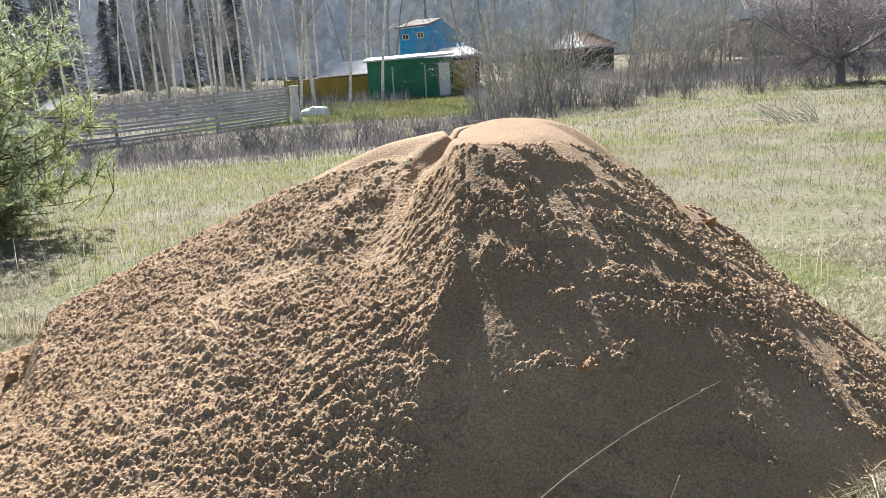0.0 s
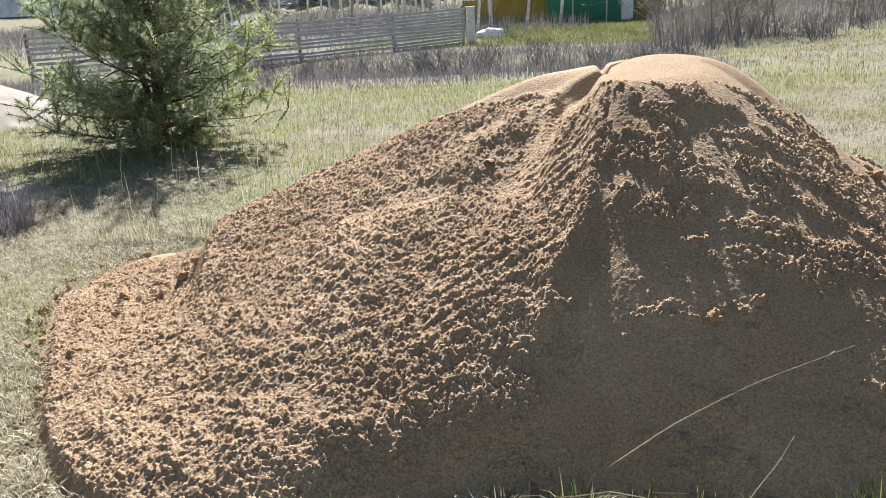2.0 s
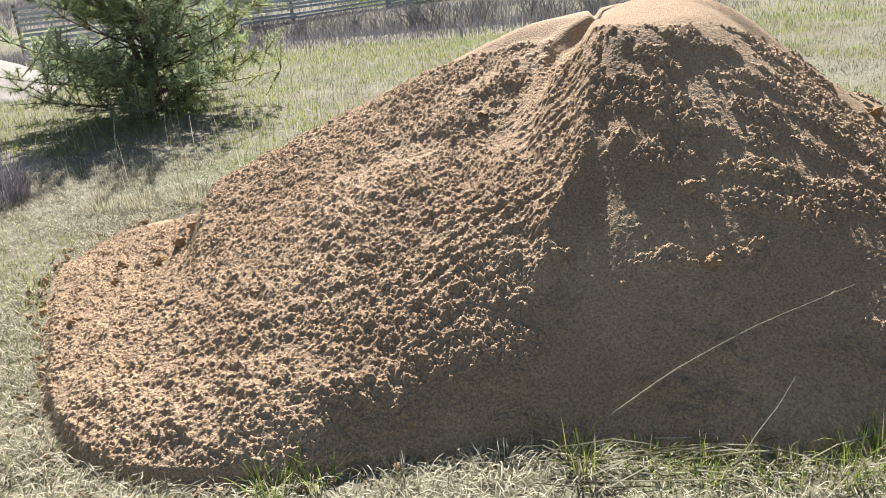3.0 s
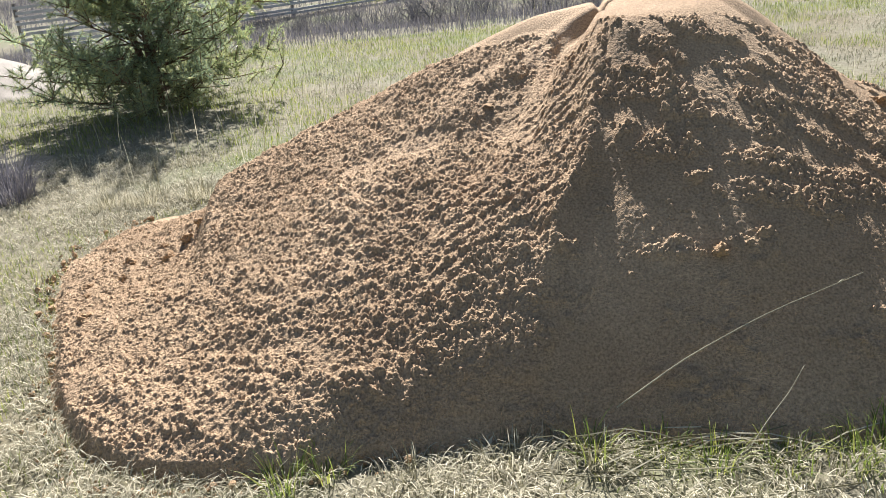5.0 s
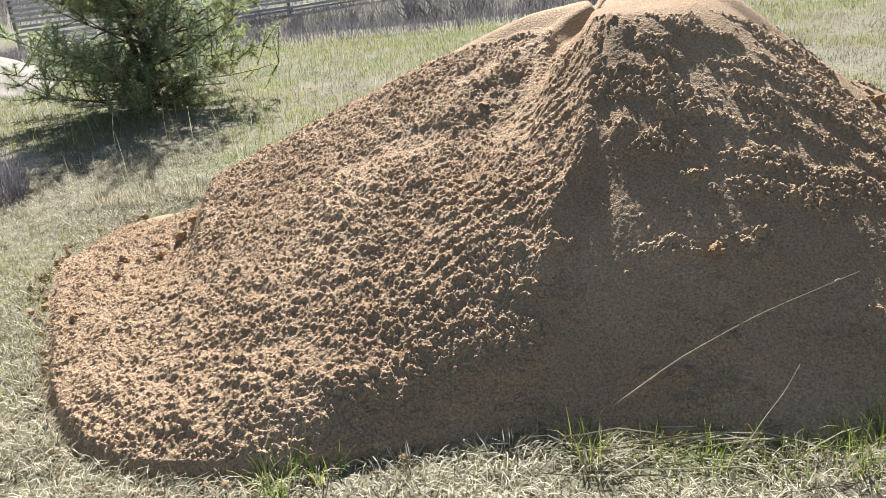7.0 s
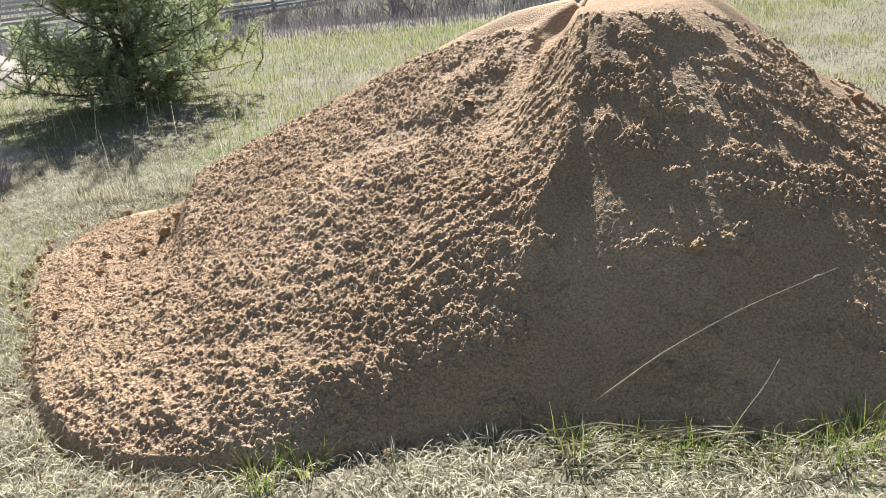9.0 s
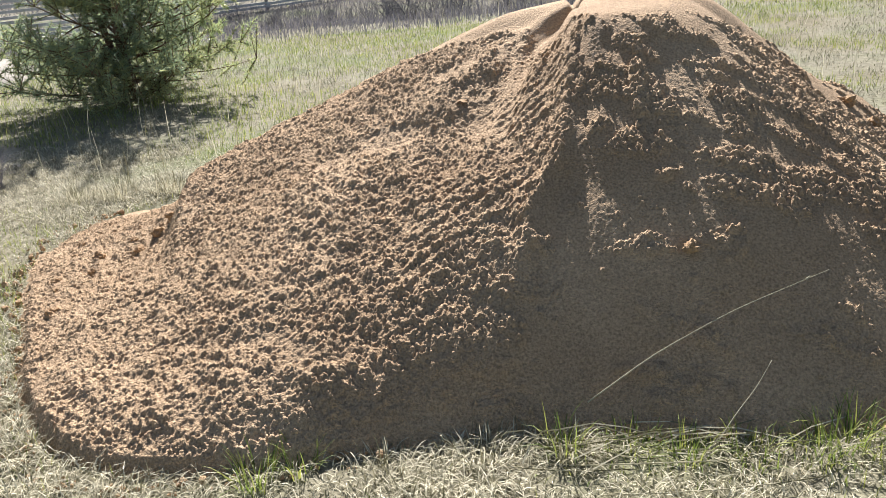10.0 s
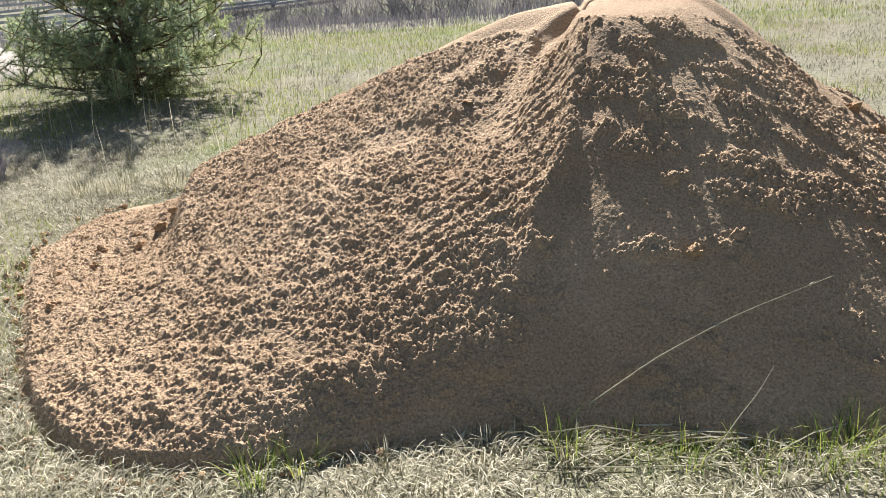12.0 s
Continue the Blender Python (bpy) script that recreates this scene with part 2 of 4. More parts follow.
# round the pile: degrees (0 towards -y, plus towards +x), foot radius, slope
ROUND = [(-180, 2.05, 0.62), (-130, 2.4, 0.55), (-112, 2.6, 0.47), (-97, 3.2, 0.43), (-86, 3.45, 0.425), (-74, 3.3, 0.43), (-63, 3.12, 0.432), (-50, 3.12, 0.43), (-40, 3.17, 0.405),
         (-33, 3.13, 0.41), (-27, 2.87, 0.462), (-21, 2.53, 0.55), (-14, 2.33, 0.625), (-10, 2.27, 0.67), (-7, 2.24, 0.765), (-4, 2.21, 0.83), (0, 2.17, 0.835), (10, 2.23, 0.80),
         (25, 2.31, 0.76), (37, 2.29, 0.755), (53, 2.24, 0.745), (62, 2.2, 0.71), (78, 2.12, 0.78), (92, 2.08, 0.76), (120, 2.0, 0.7), (150, 1.95, 0.66), (180, 2.05, 0.62)]


def lip_line(X):
    """Where the smooth top of the heap breaks off to the face."""
    return np.interp(X, (-1.7, -1.1, -0.6, -0.3, -0.12, 0.02, 0.38, 0.65, 0.8, 1.3), (4.92, 4.66, 4.56, 4.50, 4.37, 4.16, 4.14, 4.32, 4.52, 5.0))


def rim_line(Y):
    """The edge between the crumbling lit face and the slid one, as x for each y."""
    return np.interp(Y, (2.9, 2.98, 3.17, 3.31, 3.39, 3.60, 4.0, 4.28), (-0.155, -0.14, -0.108, -0.072, -0.005, 0.012, 0.012, 0.03))


def pile_base(X, Y):
    dx, dy = X - PILE[0], Y - PILE[1]
    a, r = np.degrees(np.arctan2(dx, -dy)), np.hypot(dx, dy)
    deg, foot, slope = zip(*ROUND)
    R = sum(np.interp((a + o + 180) % 360 - 180, deg, foot) for o in (-8, -4, 0, 4, 8)) / 5
    S = sum(np.interp((a + o + 180) % 360 - 180, deg, slope) for o in (-4, -1, 1, 4)) / 4
    R = R + 0.05 * (fbm(X + 9, Y + 9, 0.45, 3, 3) - 0.5)
    u = R - r
    h = S * u * (1 - 0.28 * np.exp(-np.maximum(u, 0) / 0.35) * smooth(-a, 24, 40)) * (1 - 0.5 * np.exp(-(u / 0.5) ** 2) * smooth(-a, 62, 82))
    # beside the rim the foot is steep and the face above it gentler
    h = h + np.interp(a, (-33, -27, -21, -14, -10, -3), (0, 0.0, 0.02, 0.065, 0.06, 0)) * smooth(u, 0.0, 0.26)
    # the broad side stands steeper at its foot
    h = h + 0.075 * smooth(u, 0.0, 0.65) * np.exp(-((a - 16) / 32) ** 2) * (1 - smooth(u, 0.55, 1.75))
    # hollows where sand has slid off the long side
    h = h - 0.03 * np.exp(-((X + 0.42) / 0.24) ** 2 - ((Y - 3.78) / 0.2) ** 2) - 0.035 * np.exp(-((X + 0.92) / 0.28) ** 2 - ((Y - 3.80) / 0.13) ** 2)
    # a slight swelling below the groove
    h = h + 0.020 * np.exp(-((X - 0.13) / 0.13) ** 2 - ((Y - 3.45) / 0.13) ** 2)
    # a raised rim along the edge between the lit and the slid face, and ribs beside it
    side = X - rim_line(Y)
    h = h + 0.030 * np.exp(-(side / 0.05) ** 2) * smooth(Y, 2.8, 3.1) * (1 - smooth(Y, 4.1, 4.35))
    for x, lean, y0, y1, w, k in ((-0.165, 0.10, 3.5, 4.4, 0.030, 0.018), (-0.30, 0.16, 3.5, 4.5, 0.035, 0.016), (0.312, 0.02, 3.52, 3.84, 0.028, 0.020), (0.10, -0.05, 3.7, 4.35, 0.04, 0.014), (0.195, 0.03, 3.8, 4.4, 0.045, -0.016)):
        h = h + k * np.exp(-((X - x - lean * (Y - 3.85)) / w) ** 2) * smooth(Y, y0, y0 + 0.1) * (1 - smooth(Y, y1 - 0.1, y1))
    # a low fan spread beyond a small scarp at the far end of the long side
    h = h - 0.12 * smooth(-a, 50, 72) * smooth(-a, -125, -100) * smooth(r + 0.06 * (fbm(X + 5, Y, 0.3, 23, 3) - 0.5), 2.34, 2.47) * (1 - smooth(r, 2.55, 3.25))
    # the toe of the long side stands up steeply from the grass
    h = h + 0.055 * np.exp(-((a + 42) / 26) ** 2) * smooth(u, 0.0, 0.05) * (1 - smooth(u, 0.1, 0.6))
    cap, k = 1.235 - 0.03 * smooth(-X, 0.0, 0.5), 0.055 + 0.07 * smooth(X, 0.2, 0.7) + 0.05 * smooth(-X, 0.3, 0.6)
    m = np.clip(0.5 + 0.5 * (cap - h) / k, 0, 1)
    h = cap * (1 - m) + h * m - k * m * (1 - m)
    # the two dumped loads: a fuller one, and the crease between them
    h = h + 0.062 * np.exp(-((X - 0.33) / np.where(X > 0.33, 0.52, 0.34)) ** 2 - ((Y - 4.80) / 0.5) ** 2)
    line = X - (0.045 - 0.09 * (Y - 4.3))
    h = h - 0.036 * np.exp(-(line / 0.022) ** 2) * smooth(Y, 4.33, 4.5) * smooth(-Y, -5.5, -5.0)
    # a smooth lobe behind the shoulder
    h = h + 0.10 * np.exp(-((X - 1.52) / 0.22) ** 2 - ((Y - 4.85) / 0.3) ** 2)
    return h, u


def lumps(X, Y, cell, seed, fill, level=0.0, sharp=0.6):
    """Irregular lumps of about the cell's size, 0 to 1; fill is the share of cells that hold one, level how far their tops lie flat on the slope."""
    g = np.random.default_rng(seed)
    N = 256
    px, py, pr, pw, pe, on = (g.random((N, N)) for _ in range(6))
    wx = (value_noise(X, Y, cell * 0.55, seed + 1) - 0.5) * 0.7
    wy = (value_noise(X, Y, cell * 0.55, seed + 2) - 0.5) * 0.7
    u, v = X / cell + wx, Y / cell + wy
    i, j = np.floor(u).astype(int), np.floor(v).astype(int)
    top = np.zeros_like(X)
    for di in (-1, 0, 1):
        for dj in (-1, 0, 1):
            a, b = (i + di) % N, (j + dj) % N
            rad = 0.38 + 0.5 * pr[a, b] ** 2
            gx, gy = (u - (i + di) - px[a, b]) / rad, (v - (j + dj) - py[a, b]) / rad
            c, q = np.cos(3.14 * pw[a, b]), np.sin(3.14 * pw[a, b])
            d = 1 - (gx * c + gy * q) ** 2 - ((gy * c - gx * q) * (1 + 0.8 * pe[a, b])) ** 2
            bump = rad * (np.clip(d, 0, 1) ** sharp + level * (0.35 * gx - 0.94 * gy) * (d > 0)) * (on[a, b] < fill)
            np.maximum(top, bump, out=top)
    return top


# where loose sand lodges on the slid face: x, y, half lengths
LOOSE = [(0.62, 4.30, 0.25, 0.14), (0.90, 4.30, 0.25, 0.22), (1.12, 4.15, 0.28, 0.22), (1.40, 4.15, 0.22, 0.20), (1.62, 3.95, 0.18, 0.18), (1.78, 3.68, 0.13, 0.16), (0.42, 4.22, 0.16, 0.06), (1.55, 3.80, 0.16, 0.14),
         (0.75, 3.42, 0.13, 0.07), (0.84, 3.30, 0.22, 0.07), (1.05, 3.46, 0.22, 0.09), (0.72, 3.72, 0.12, 0.05), (0.86, 3.92, 0.26, 0.07), (1.12, 3.80, 0.26, 0.10), (0.58, 4.02, 0.22, 0.05), (1.02, 4.02, 0.2, 0.06),
         (1.20, 3.30, 0.12, 0.06), (1.18, 3.62, 0.25, 0.11), (0.95, 3.60, 0.14, 0.06), (1.35, 3.68, 0.2, 0.1), (1.42, 3.38, 0.10, 0.10), (1.66, 3.42, 0.13, 0.12), (1.72, 3.88, 0.2, 0.18), (1.88, 3.85, 0.14, 0.22), (1.6, 4.2, 0.22, 0.2), (0.02, 3.88, 0.07, 0.24), (0.07, 4.06, 0.06, 0.12), (0.312, 3.68, 0.035, 0.17), (0.27, 3.44, 0.13, 0.06), (0.13, 3.50, 0.10, 0.05),
         (0.25, 4.10, 0.12, 0.06), (0.42, 4.08, 0.12, 0.10), (-0.08, 2.90, 0.10, 0.06), (-0.30, 2.74, 0.16, 0.10), (-0.50, 2.60, 0.14, 0.08)]
# where the crumbs have slid off the lit face
BARE = [(-0.42, 3.95, 0.14, 0.20), (-0.80, 3.86, 0.24, 0.09), (-1.10, 3.80, 0.10, 0.07), (-0.12, 4.33, 0.20, 0.14), (-0.30, 3.80, 0.06, 0.17), (-0.58, 4.25, 0.10, 0.08), (-0.24, 4.05, 0.05, 0.16)]


def blobs(X, Y, rows, wob):
    top = np.zeros_like(X)
    for x, y, rx, ry in rows:
        top = np.maximum(top, 1.35 - np.sqrt(((X - x) / rx) ** 2 + ((Y - y) / ry) ** 2))
    return smooth(top + 1.5 * wob, 0.1, 0.6)


def crumbly(X, Y):
    """How loose and lumpy the face is, 0 to 1: on the long side, and in patches on the slid one."""
    wob = fbm(X, Y, 0.16, 41, 4) - 0.5
    streak = fbm(X * 0.45 + 0.1 * Y, Y, 0.085, 47, 4) - 0.5
    left = smooth(rim_line(Y) + 0.10 * wob - X, -0.03, 0.02) * smooth(Y - 2.70 - 0.80 * (X + 0.16) + 0.5 * wob, -0.05, 0.10)
    left = left * (1 - 0.5 * blobs(X, Y, BARE, wob))
    loose = blobs(X, Y, LOOSE, 1.5 * streak + 0.2 * wob - 0.07)
    edge = smooth(lip_line(X) + 0.12 * wob - Y, -0.03, 0.05)
    return left * edge, loose * (1 - left) * smooth(lip_line(X) + 0.1 * wob - Y, 0.04, 0.16)


def pile_height(X, Y):
    h, u = pile_base(X, Y)
    left, loose = crumbly(X, Y)
    C = np.maximum(left, loose)
    # crust that stands proud of the slid face, and shallow runnels down the slope
    h = h + 0.010 * left * smooth(u, 0.05, 0.3) + 0.012 * loose
    run = fbm(X * 2.6 + 0.5 * Y, Y * 0.6, 0.42, 61, 2) - 0.5
    h = h + (0.03 * left + 0.004) * run * smooth(u, 0.0, 0.4) * smooth(np.abs(Y - lip_line(X)), 0.02, 0.2)
    h = h + 0.012 * (fbm(X, Y, 0.5, 71, 3) - 0.5) * smooth(u, 0.0, 0.4) * (0.15 + 0.85 * left)
    # little slumped terraces across the long side
    v = u / 0.115 + 2.6 * fbm(X, Y, 0.33, 67, 4)
    f = v - np.floor(v)
    saw = np.where(f < 0.28, f / 0.28, (1 - f) / 0.72)
    h = h + 0.011 * saw * left * smooth(fbm(X + 3, Y, 0.25, 69, 3), 0.42, 0.62) * smooth(u, 0.05, 0.3)
    return h, u, C


def sand_pile():
    step, x0, x1, y0, y1 = 0.0044, -3.62, 2.42, 2.1, 5.05
    xs, ys = np.arange(x0, x1, step), np.arange(y0, y1, step)
    X, Y = np.meshgrid(xs, ys)
    h, u, C = pile_height(X, Y)
    left, loose = crumbly(X, Y)
    fan = smooth(-2.25 - X, -0.1, 0.2) * smooth(Y, 3.2, 3.45)
    top = smooth(Y - lip_line(X), -0.06, 0.0)
    clump = smooth(fbm(X, Y, 0.11, 43, 3), 0.36, 0.62)
    face = left * (1 - 0.08 * fan)
    fine = lumps(X, Y, 0.0135, 5, 0.2 + 0.8 * face, 0.1, 0.9)
    middle = lumps(X, Y, 0.026, 15, (0.45 + 0.5 * clump) * face, 0.1, 1.0)
    large = lumps(X, Y, 0.055, 25, (0.04 + 0.30 * clump) * left * (1 - 0.8 * fan), 0.1, 1.0)
    L = face * (0.0115 * fine + 0.014 * middle + 0.013 * large)
    # crumbs lodged on the steep face lie with level tops
    stuck = np.clip(loose + 0.03 * (1 - left) * (1 - top), 0, 1)
    low = smooth(lip_line(X) - Y, 0.08, 0.3)
    L = L + (1 - left) * (0.0135 * lumps(X, Y, 0.0155, 35, 1.2 * stuck, 0.4, 0.8) + 0.0165 * lumps(X, Y, 0.026, 45, 0.6 * loose * low, 0.4, 1.0) + 0.018 * lumps(X, Y, 0.05, 55, 0.12 * loose * low, 0.4, 1.0))
    h = h + L * smooth(u, -0.03, 0.02)
    rough = fbm(X + 0.5 * Y, Y, 0.10, 81, 5) - 0.5
    h = h + (0.024 * C + 0.003) * rough + (0.0035 + 0.0045 * C) * (1 - 0.7 * top) * (value_noise(X, Y, 0.0092, 83) - 0.5)
    # the plain back slope, on a coarser grid
    yb = np.arange(ys[-1] + 0.02, 7.2, 0.02)
    Xb, Yb = np.meshgrid(xs[::1], yb)
    hb, ub, cb = pile_height(Xb, Yb)
    X, Y, h, u = np.vstack([X, Xb]), np.vstack([Y, Yb]), np.vstack([h, hb]), np.vstack([u, ub])
    Z = np.where(u > -0.06, np.maximum(h, -0.05), -0.05)
    V = np.stack([X, Y, Z], -1).reshape(-1, 3)
    ny, nx = X.shape
    idx = np.arange(ny * nx).reshape(ny, nx)
    F = np.stack([idx[:-1, :-1], idx[:-1, 1:], idx[1:, 1:], idx[1:, :-1]], -1).reshape(-1, 4)
    F = F[(Z.reshape(-1)[F] > -0.045).any(1)]
    used = np.unique(F)
    remap = np.full(len(V), -1)
    remap[used] = np.arange(len(used))
    ob = new("sand_pile", tri_mesh("sand_pile", V[used], remap[F], SAND, True))
    return tagged(ob, "large heap of damp brown sand with crumbly face, on grass", "sand pile")


sand_pile()


def ground():
    ax = np.concatenate([-np.geomspace(12, 900, 40)[::-1], np.arange(-11.7, 12, 0.3), np.geomspace(12, 900, 40)])
    ay = np.concatenate([-np.geomspace(3, 900, 30)[::-1], np.arange(-2.8, 36, 0.3), np.geomspace(36, 900, 45)])
    X, Y = np.meshgrid(ax, ay)
    Z = ground_z(X, Y)
    ny, nx = X.shape
    idx = np.arange(ny * nx).reshape(ny, nx)
    F = np.stack([idx[:-1, :-1], idx[:-1, 1:], idx[1:, 1:], idx[1:, :-1]], -1).reshape(-1, 4)
    ob = new("ground", tri_mesh("ground", np.stack([X, Y, Z], -1).reshape(-1, 3), F, SOIL, True))
    tagged(ob, "rough meadow ground with dead straw and new grass", "ground", kind="structure")


ground()

# ---- buildings and fences ----


def corrugated(geo, p0, p1, q0, q1, pitch=0.16, amp=0.035, thick=0.03):
    """A wavy sheet from the eaves p0-p1 up to the ridge q0-q1."""
    p0, p1, q0, q1 = (np.array(v, float) for v in (p0, p1, q0, q1))
    n = max(8, int(np.linalg.norm(p1 - p0) / pitch) * 4)
    t = np.linspace(0, 1, n + 1)[:, None]
    up = np.cross(p1 - p0, q0 - p0)
    up /= np.linalg.norm(up)
    wave = np.sin(np.arange(n + 1) * np.pi / 2)[:, None] * amp * up
    a, b = p0 + (p1 - p0) * t + wave, q0 + (q1 - q0) * t + wave
    V = np.concatenate([a, b, a - up * thick, b - up * thick])
    m = n + 1
    F = []
    for i in range(n):
        for o, flip in ((0, False), (2 * m, True)):
            f = [(o + i, o + i + 1, o + m + i + 1), (o + i, o + m + i + 1, o + m + i)]
            F += [t3[::-1] for t3 in f] if flip else f
        F += [(i, 2 * m + i, 2 * m + i + 1), (i, 2 * m + i + 1, i + 1), (m + i, m + i + 1, 3 * m + i + 1), (m + i, 3 * m + i + 1, 3 * m + i)]
    return geo.add(V, F)


def green_shed():
    t = thing("garden_shed", (-2.2, 53, -0.6), "green sheet-metal shed with a white door", "shed")
    part("wall", Geo().box(-2.6, 2.6, 0, 3.2, 0, 2.45).box(-2.63, -2.55, -0.03, 0.05, 0, 2.5).box(2.55, 2.63, -0.03, 0.05, 0, 2.5), GREEN_PAINT, t)
    for i in range(13):
        part("rib", Geo().box(-2.45 + i * 0.33, -2.41 + i * 0.33, -0.025, 0.01, 0.03, 2.42), GREEN_PAINT, t)
    part("roof", Geo().hexa([(-2.85, -0.35, 2.40), (2.8, -0.35, 2.56), (2.8, 3.5, 2.74), (-2.85, 3.5, 2.6), (-2.85, -0.35, 2.50), (2.8, -0.35, 2.66), (2.8, 3.5, 2.84), (-2.85, 3.5, 2.7)]), TIN, t, "pale tin roof")
    d = part("door", Geo().bevel_box(1.82, 2.5, -0.08, 0.0, 0.08, 2.12), WHITE_PAINT, t, "white painted door")
    part("handle", Geo().box(1.9, 1.94, -0.12, -0.08, 1.0, 1.14), POST, d)
    part("door_frame", Geo().box(1.74, 1.82, -0.05, 0.0, 0.02, 2.2).box(2.5, 2.56, -0.05, 0.0, 0.02, 2.2).box(1.74, 2.56, -0.05, 0.0, 2.12, 2.2), POST, t)
    for x in (0.97, -1.0):
        p = thing("metal_post", (-2.2 + x, 51.6, -0.9), "thin pale metal post standing in grass", "post", "posts by the shed")
        part("pole", Geo().tubes([(0, 0, 0, 0.02, 0, 2.35, 0.05, 0.045)], 8), METAL_POST, p)


green_shed()


def board_wall(name, x0, x1, y, z0, z1, mat, label, category, n):
    t = thing(name, ((x0 + x1) / 2, y, z0), label, category)
    w = (x1 - x0) / n
    for i in range(n):
        top = z1 - z0 - 0.03 * rng.random()
        part("board", Geo().box(x0 + i * w + 0.008 - (x0 + x1) / 2, x0 + (i + 1) * w - 0.008 - (x0 + x1) / 2, -0.015 * rng.random(), 0.03, 0, top), mat, t)
    for z in (0.4, z1 - z0 - 0.5):
        part("rail", Geo().box(x0 - (x0 + x1) / 2, x1 - (x0 + x1) / 2, 0.03, 0.08, z, z + 0.1), mat, t)
    return t


board_wall("board_fence", -10.6, -4.9, 55.5, -0.75, 0.98, YELLOW_PAINT, "ochre painted board fence beside the shed", "fence", 34)
board_wall("board_fence", 0.5, 1.95, 55.5, -0.75, 1.55, YELLOW_PAINT, "short ochre board fence beside the white door", "fence", 9)


def low_building():
    t = thing("low_building", (-6.6, 57.2, -0.8), "low outbuilding with a pale corrugated roof", "outbuilding")
    part("wall", Geo().box(-2.0, 1.9, 0.2, 4.5, 0, 1.85), DARK_WOOD, t)
    part("roof", corrugated(Geo(), (-2.2, -0.1, 1.82), (1.9, -0.1, 1.95), (-1.0, 3.2, 2.75), (2.1, 3.2, 2.9)), TIN, t)
    t = thing("low_building", (0.8, 60.5, -0.7), "low outbuilding with a pale blue-grey corrugated roof", "outbuilding")
    part("wall", Geo().box(-2.2, 1.7, 0.3, 5, 0, 2.5), DARK_WOOD, t)
    part("roof", corrugated(Geo(), (-2.5, -0.1, 2.45), (1.9, -0.1, 2.72), (-0.9, 3.2, 3.2), (1.0, 3.2, 3.3)), TIN, t)


low_building()


def window(parent, x, y, z, w, h, frame_mat):
    win = part("window", Geo().box(x - w / 2 + 0.05, x + w / 2 - 0.05, y - 0.03, y - 0.005, z + 0.05, z + h - 0.05), GLASS, parent)
    g = Geo()
    for x0, x1, z0, z1 in ((x - w / 2, x - w / 2 + 0.09, z, z + h), (x + w / 2 - 0.09, x + w / 2, z, z + h), (x - w / 2, x + w / 2, z, z + 0.09), (x - w / 2, x + w / 2, z + h - 0.09, z + h), (x - 0.03, x + 0.03, z, z + h)):
        g.box(x0, x1, y - 0.06, y, z0, z1)
    part("frame", g, frame_mat, win)


def blue_house():
    t = thing("blue_house", (-1.5, 75, -0.5), "bright blue two-storey house with grey gable roof", "house")
    # a narrow front, and the gable turned to the side
    g = Geo().hexa([(-2.3, 0, 0), (0.05, -0.4, 0), (3.4, 3.4, 0), (-1.0, 4.2, 0), (-2.3, 0, 5.0), (0.05, -0.4, 5.1), (3.4, 3.4, 4.1), (-1.0, 4.2, 5.0)])
    part("wall", g, BLUE_PAINT, t)
    part("gable", Geo().add([(0.05, -0.4, 5.1), (1.4, 1.1, 5.75), (3.4, 3.4, 4.1), (0.0, -0.3, 5.1)], [(0, 2, 1), (0, 1, 3)]), BLUE_PAINT, t)
    part("roof", Geo().hexa([(-2.65, -0.5, 5.05), (0.25, -0.75, 5.2), (1.55, 1.0, 5.72), (-0.8, 1.6, 5.72), (-2.65, -0.5, 5.17), (0.25, -0.75, 5.32), (1.55, 1.0, 5.84), (-0.8, 1.6, 5.84)]), OLD_ROOF, t, "dark grey weathered roof")
    part("lower_roof", Geo().hexa([(0.3, -1.2, 2.9), (3.2, -1.0, 3.0), (3.4, 0.3, 3.5), (0.5, -0.1, 3.5), (0.3, -1.2, 2.98), (3.2, -1.0, 3.08), (3.4, 0.3, 3.58), (0.5, -0.1, 3.58)]), BLUE_PAINT, t)
    window(t, -1.75, -0.12, 4.05, 0.6, 0.55, WHITE_PAINT)
    window(t, -0.45, -0.36, 4.15, 0.6, 0.55, WHITE_PAINT)


blue_house()


def hip_house():
    t = thing("log_house", (9.2, 63, -0.6), "dark wooden house with pale hipped metal roof", "house")
    part("wall", Geo().box(-3.6, 3.4, 0.2, 5.5, 0, 2.5), DARK_WOOD, t)
    part("roof", corrugated(Geo(), (-4.0, -0.2, 2.45), (1.2, -0.2, 2.6), (0.1, 2.6, 3.85), (0.8, 2.6, 3.85)), TIN, t)
    part("roof", corrugated(Geo(), (1.2, -0.2, 2.6), (3.9, 0.6, 2.65), (0.8, 2.6, 3.85), (2.2, 2.8, 3.6)), MAROON, t, "maroon side of the roof")
    part("porch_roof", Geo().box(-5.2, -4.1, -0.2, 1.5, 2.3, 2.37), TIN, t)
    window(t, -1.2, 0.2, 1.0, 0.9, 1.0, DARK_WOOD)
    window(t, 0.8, 0.2, 1.0, 0.9, 1.0, DARK_WOOD)


hip_house()


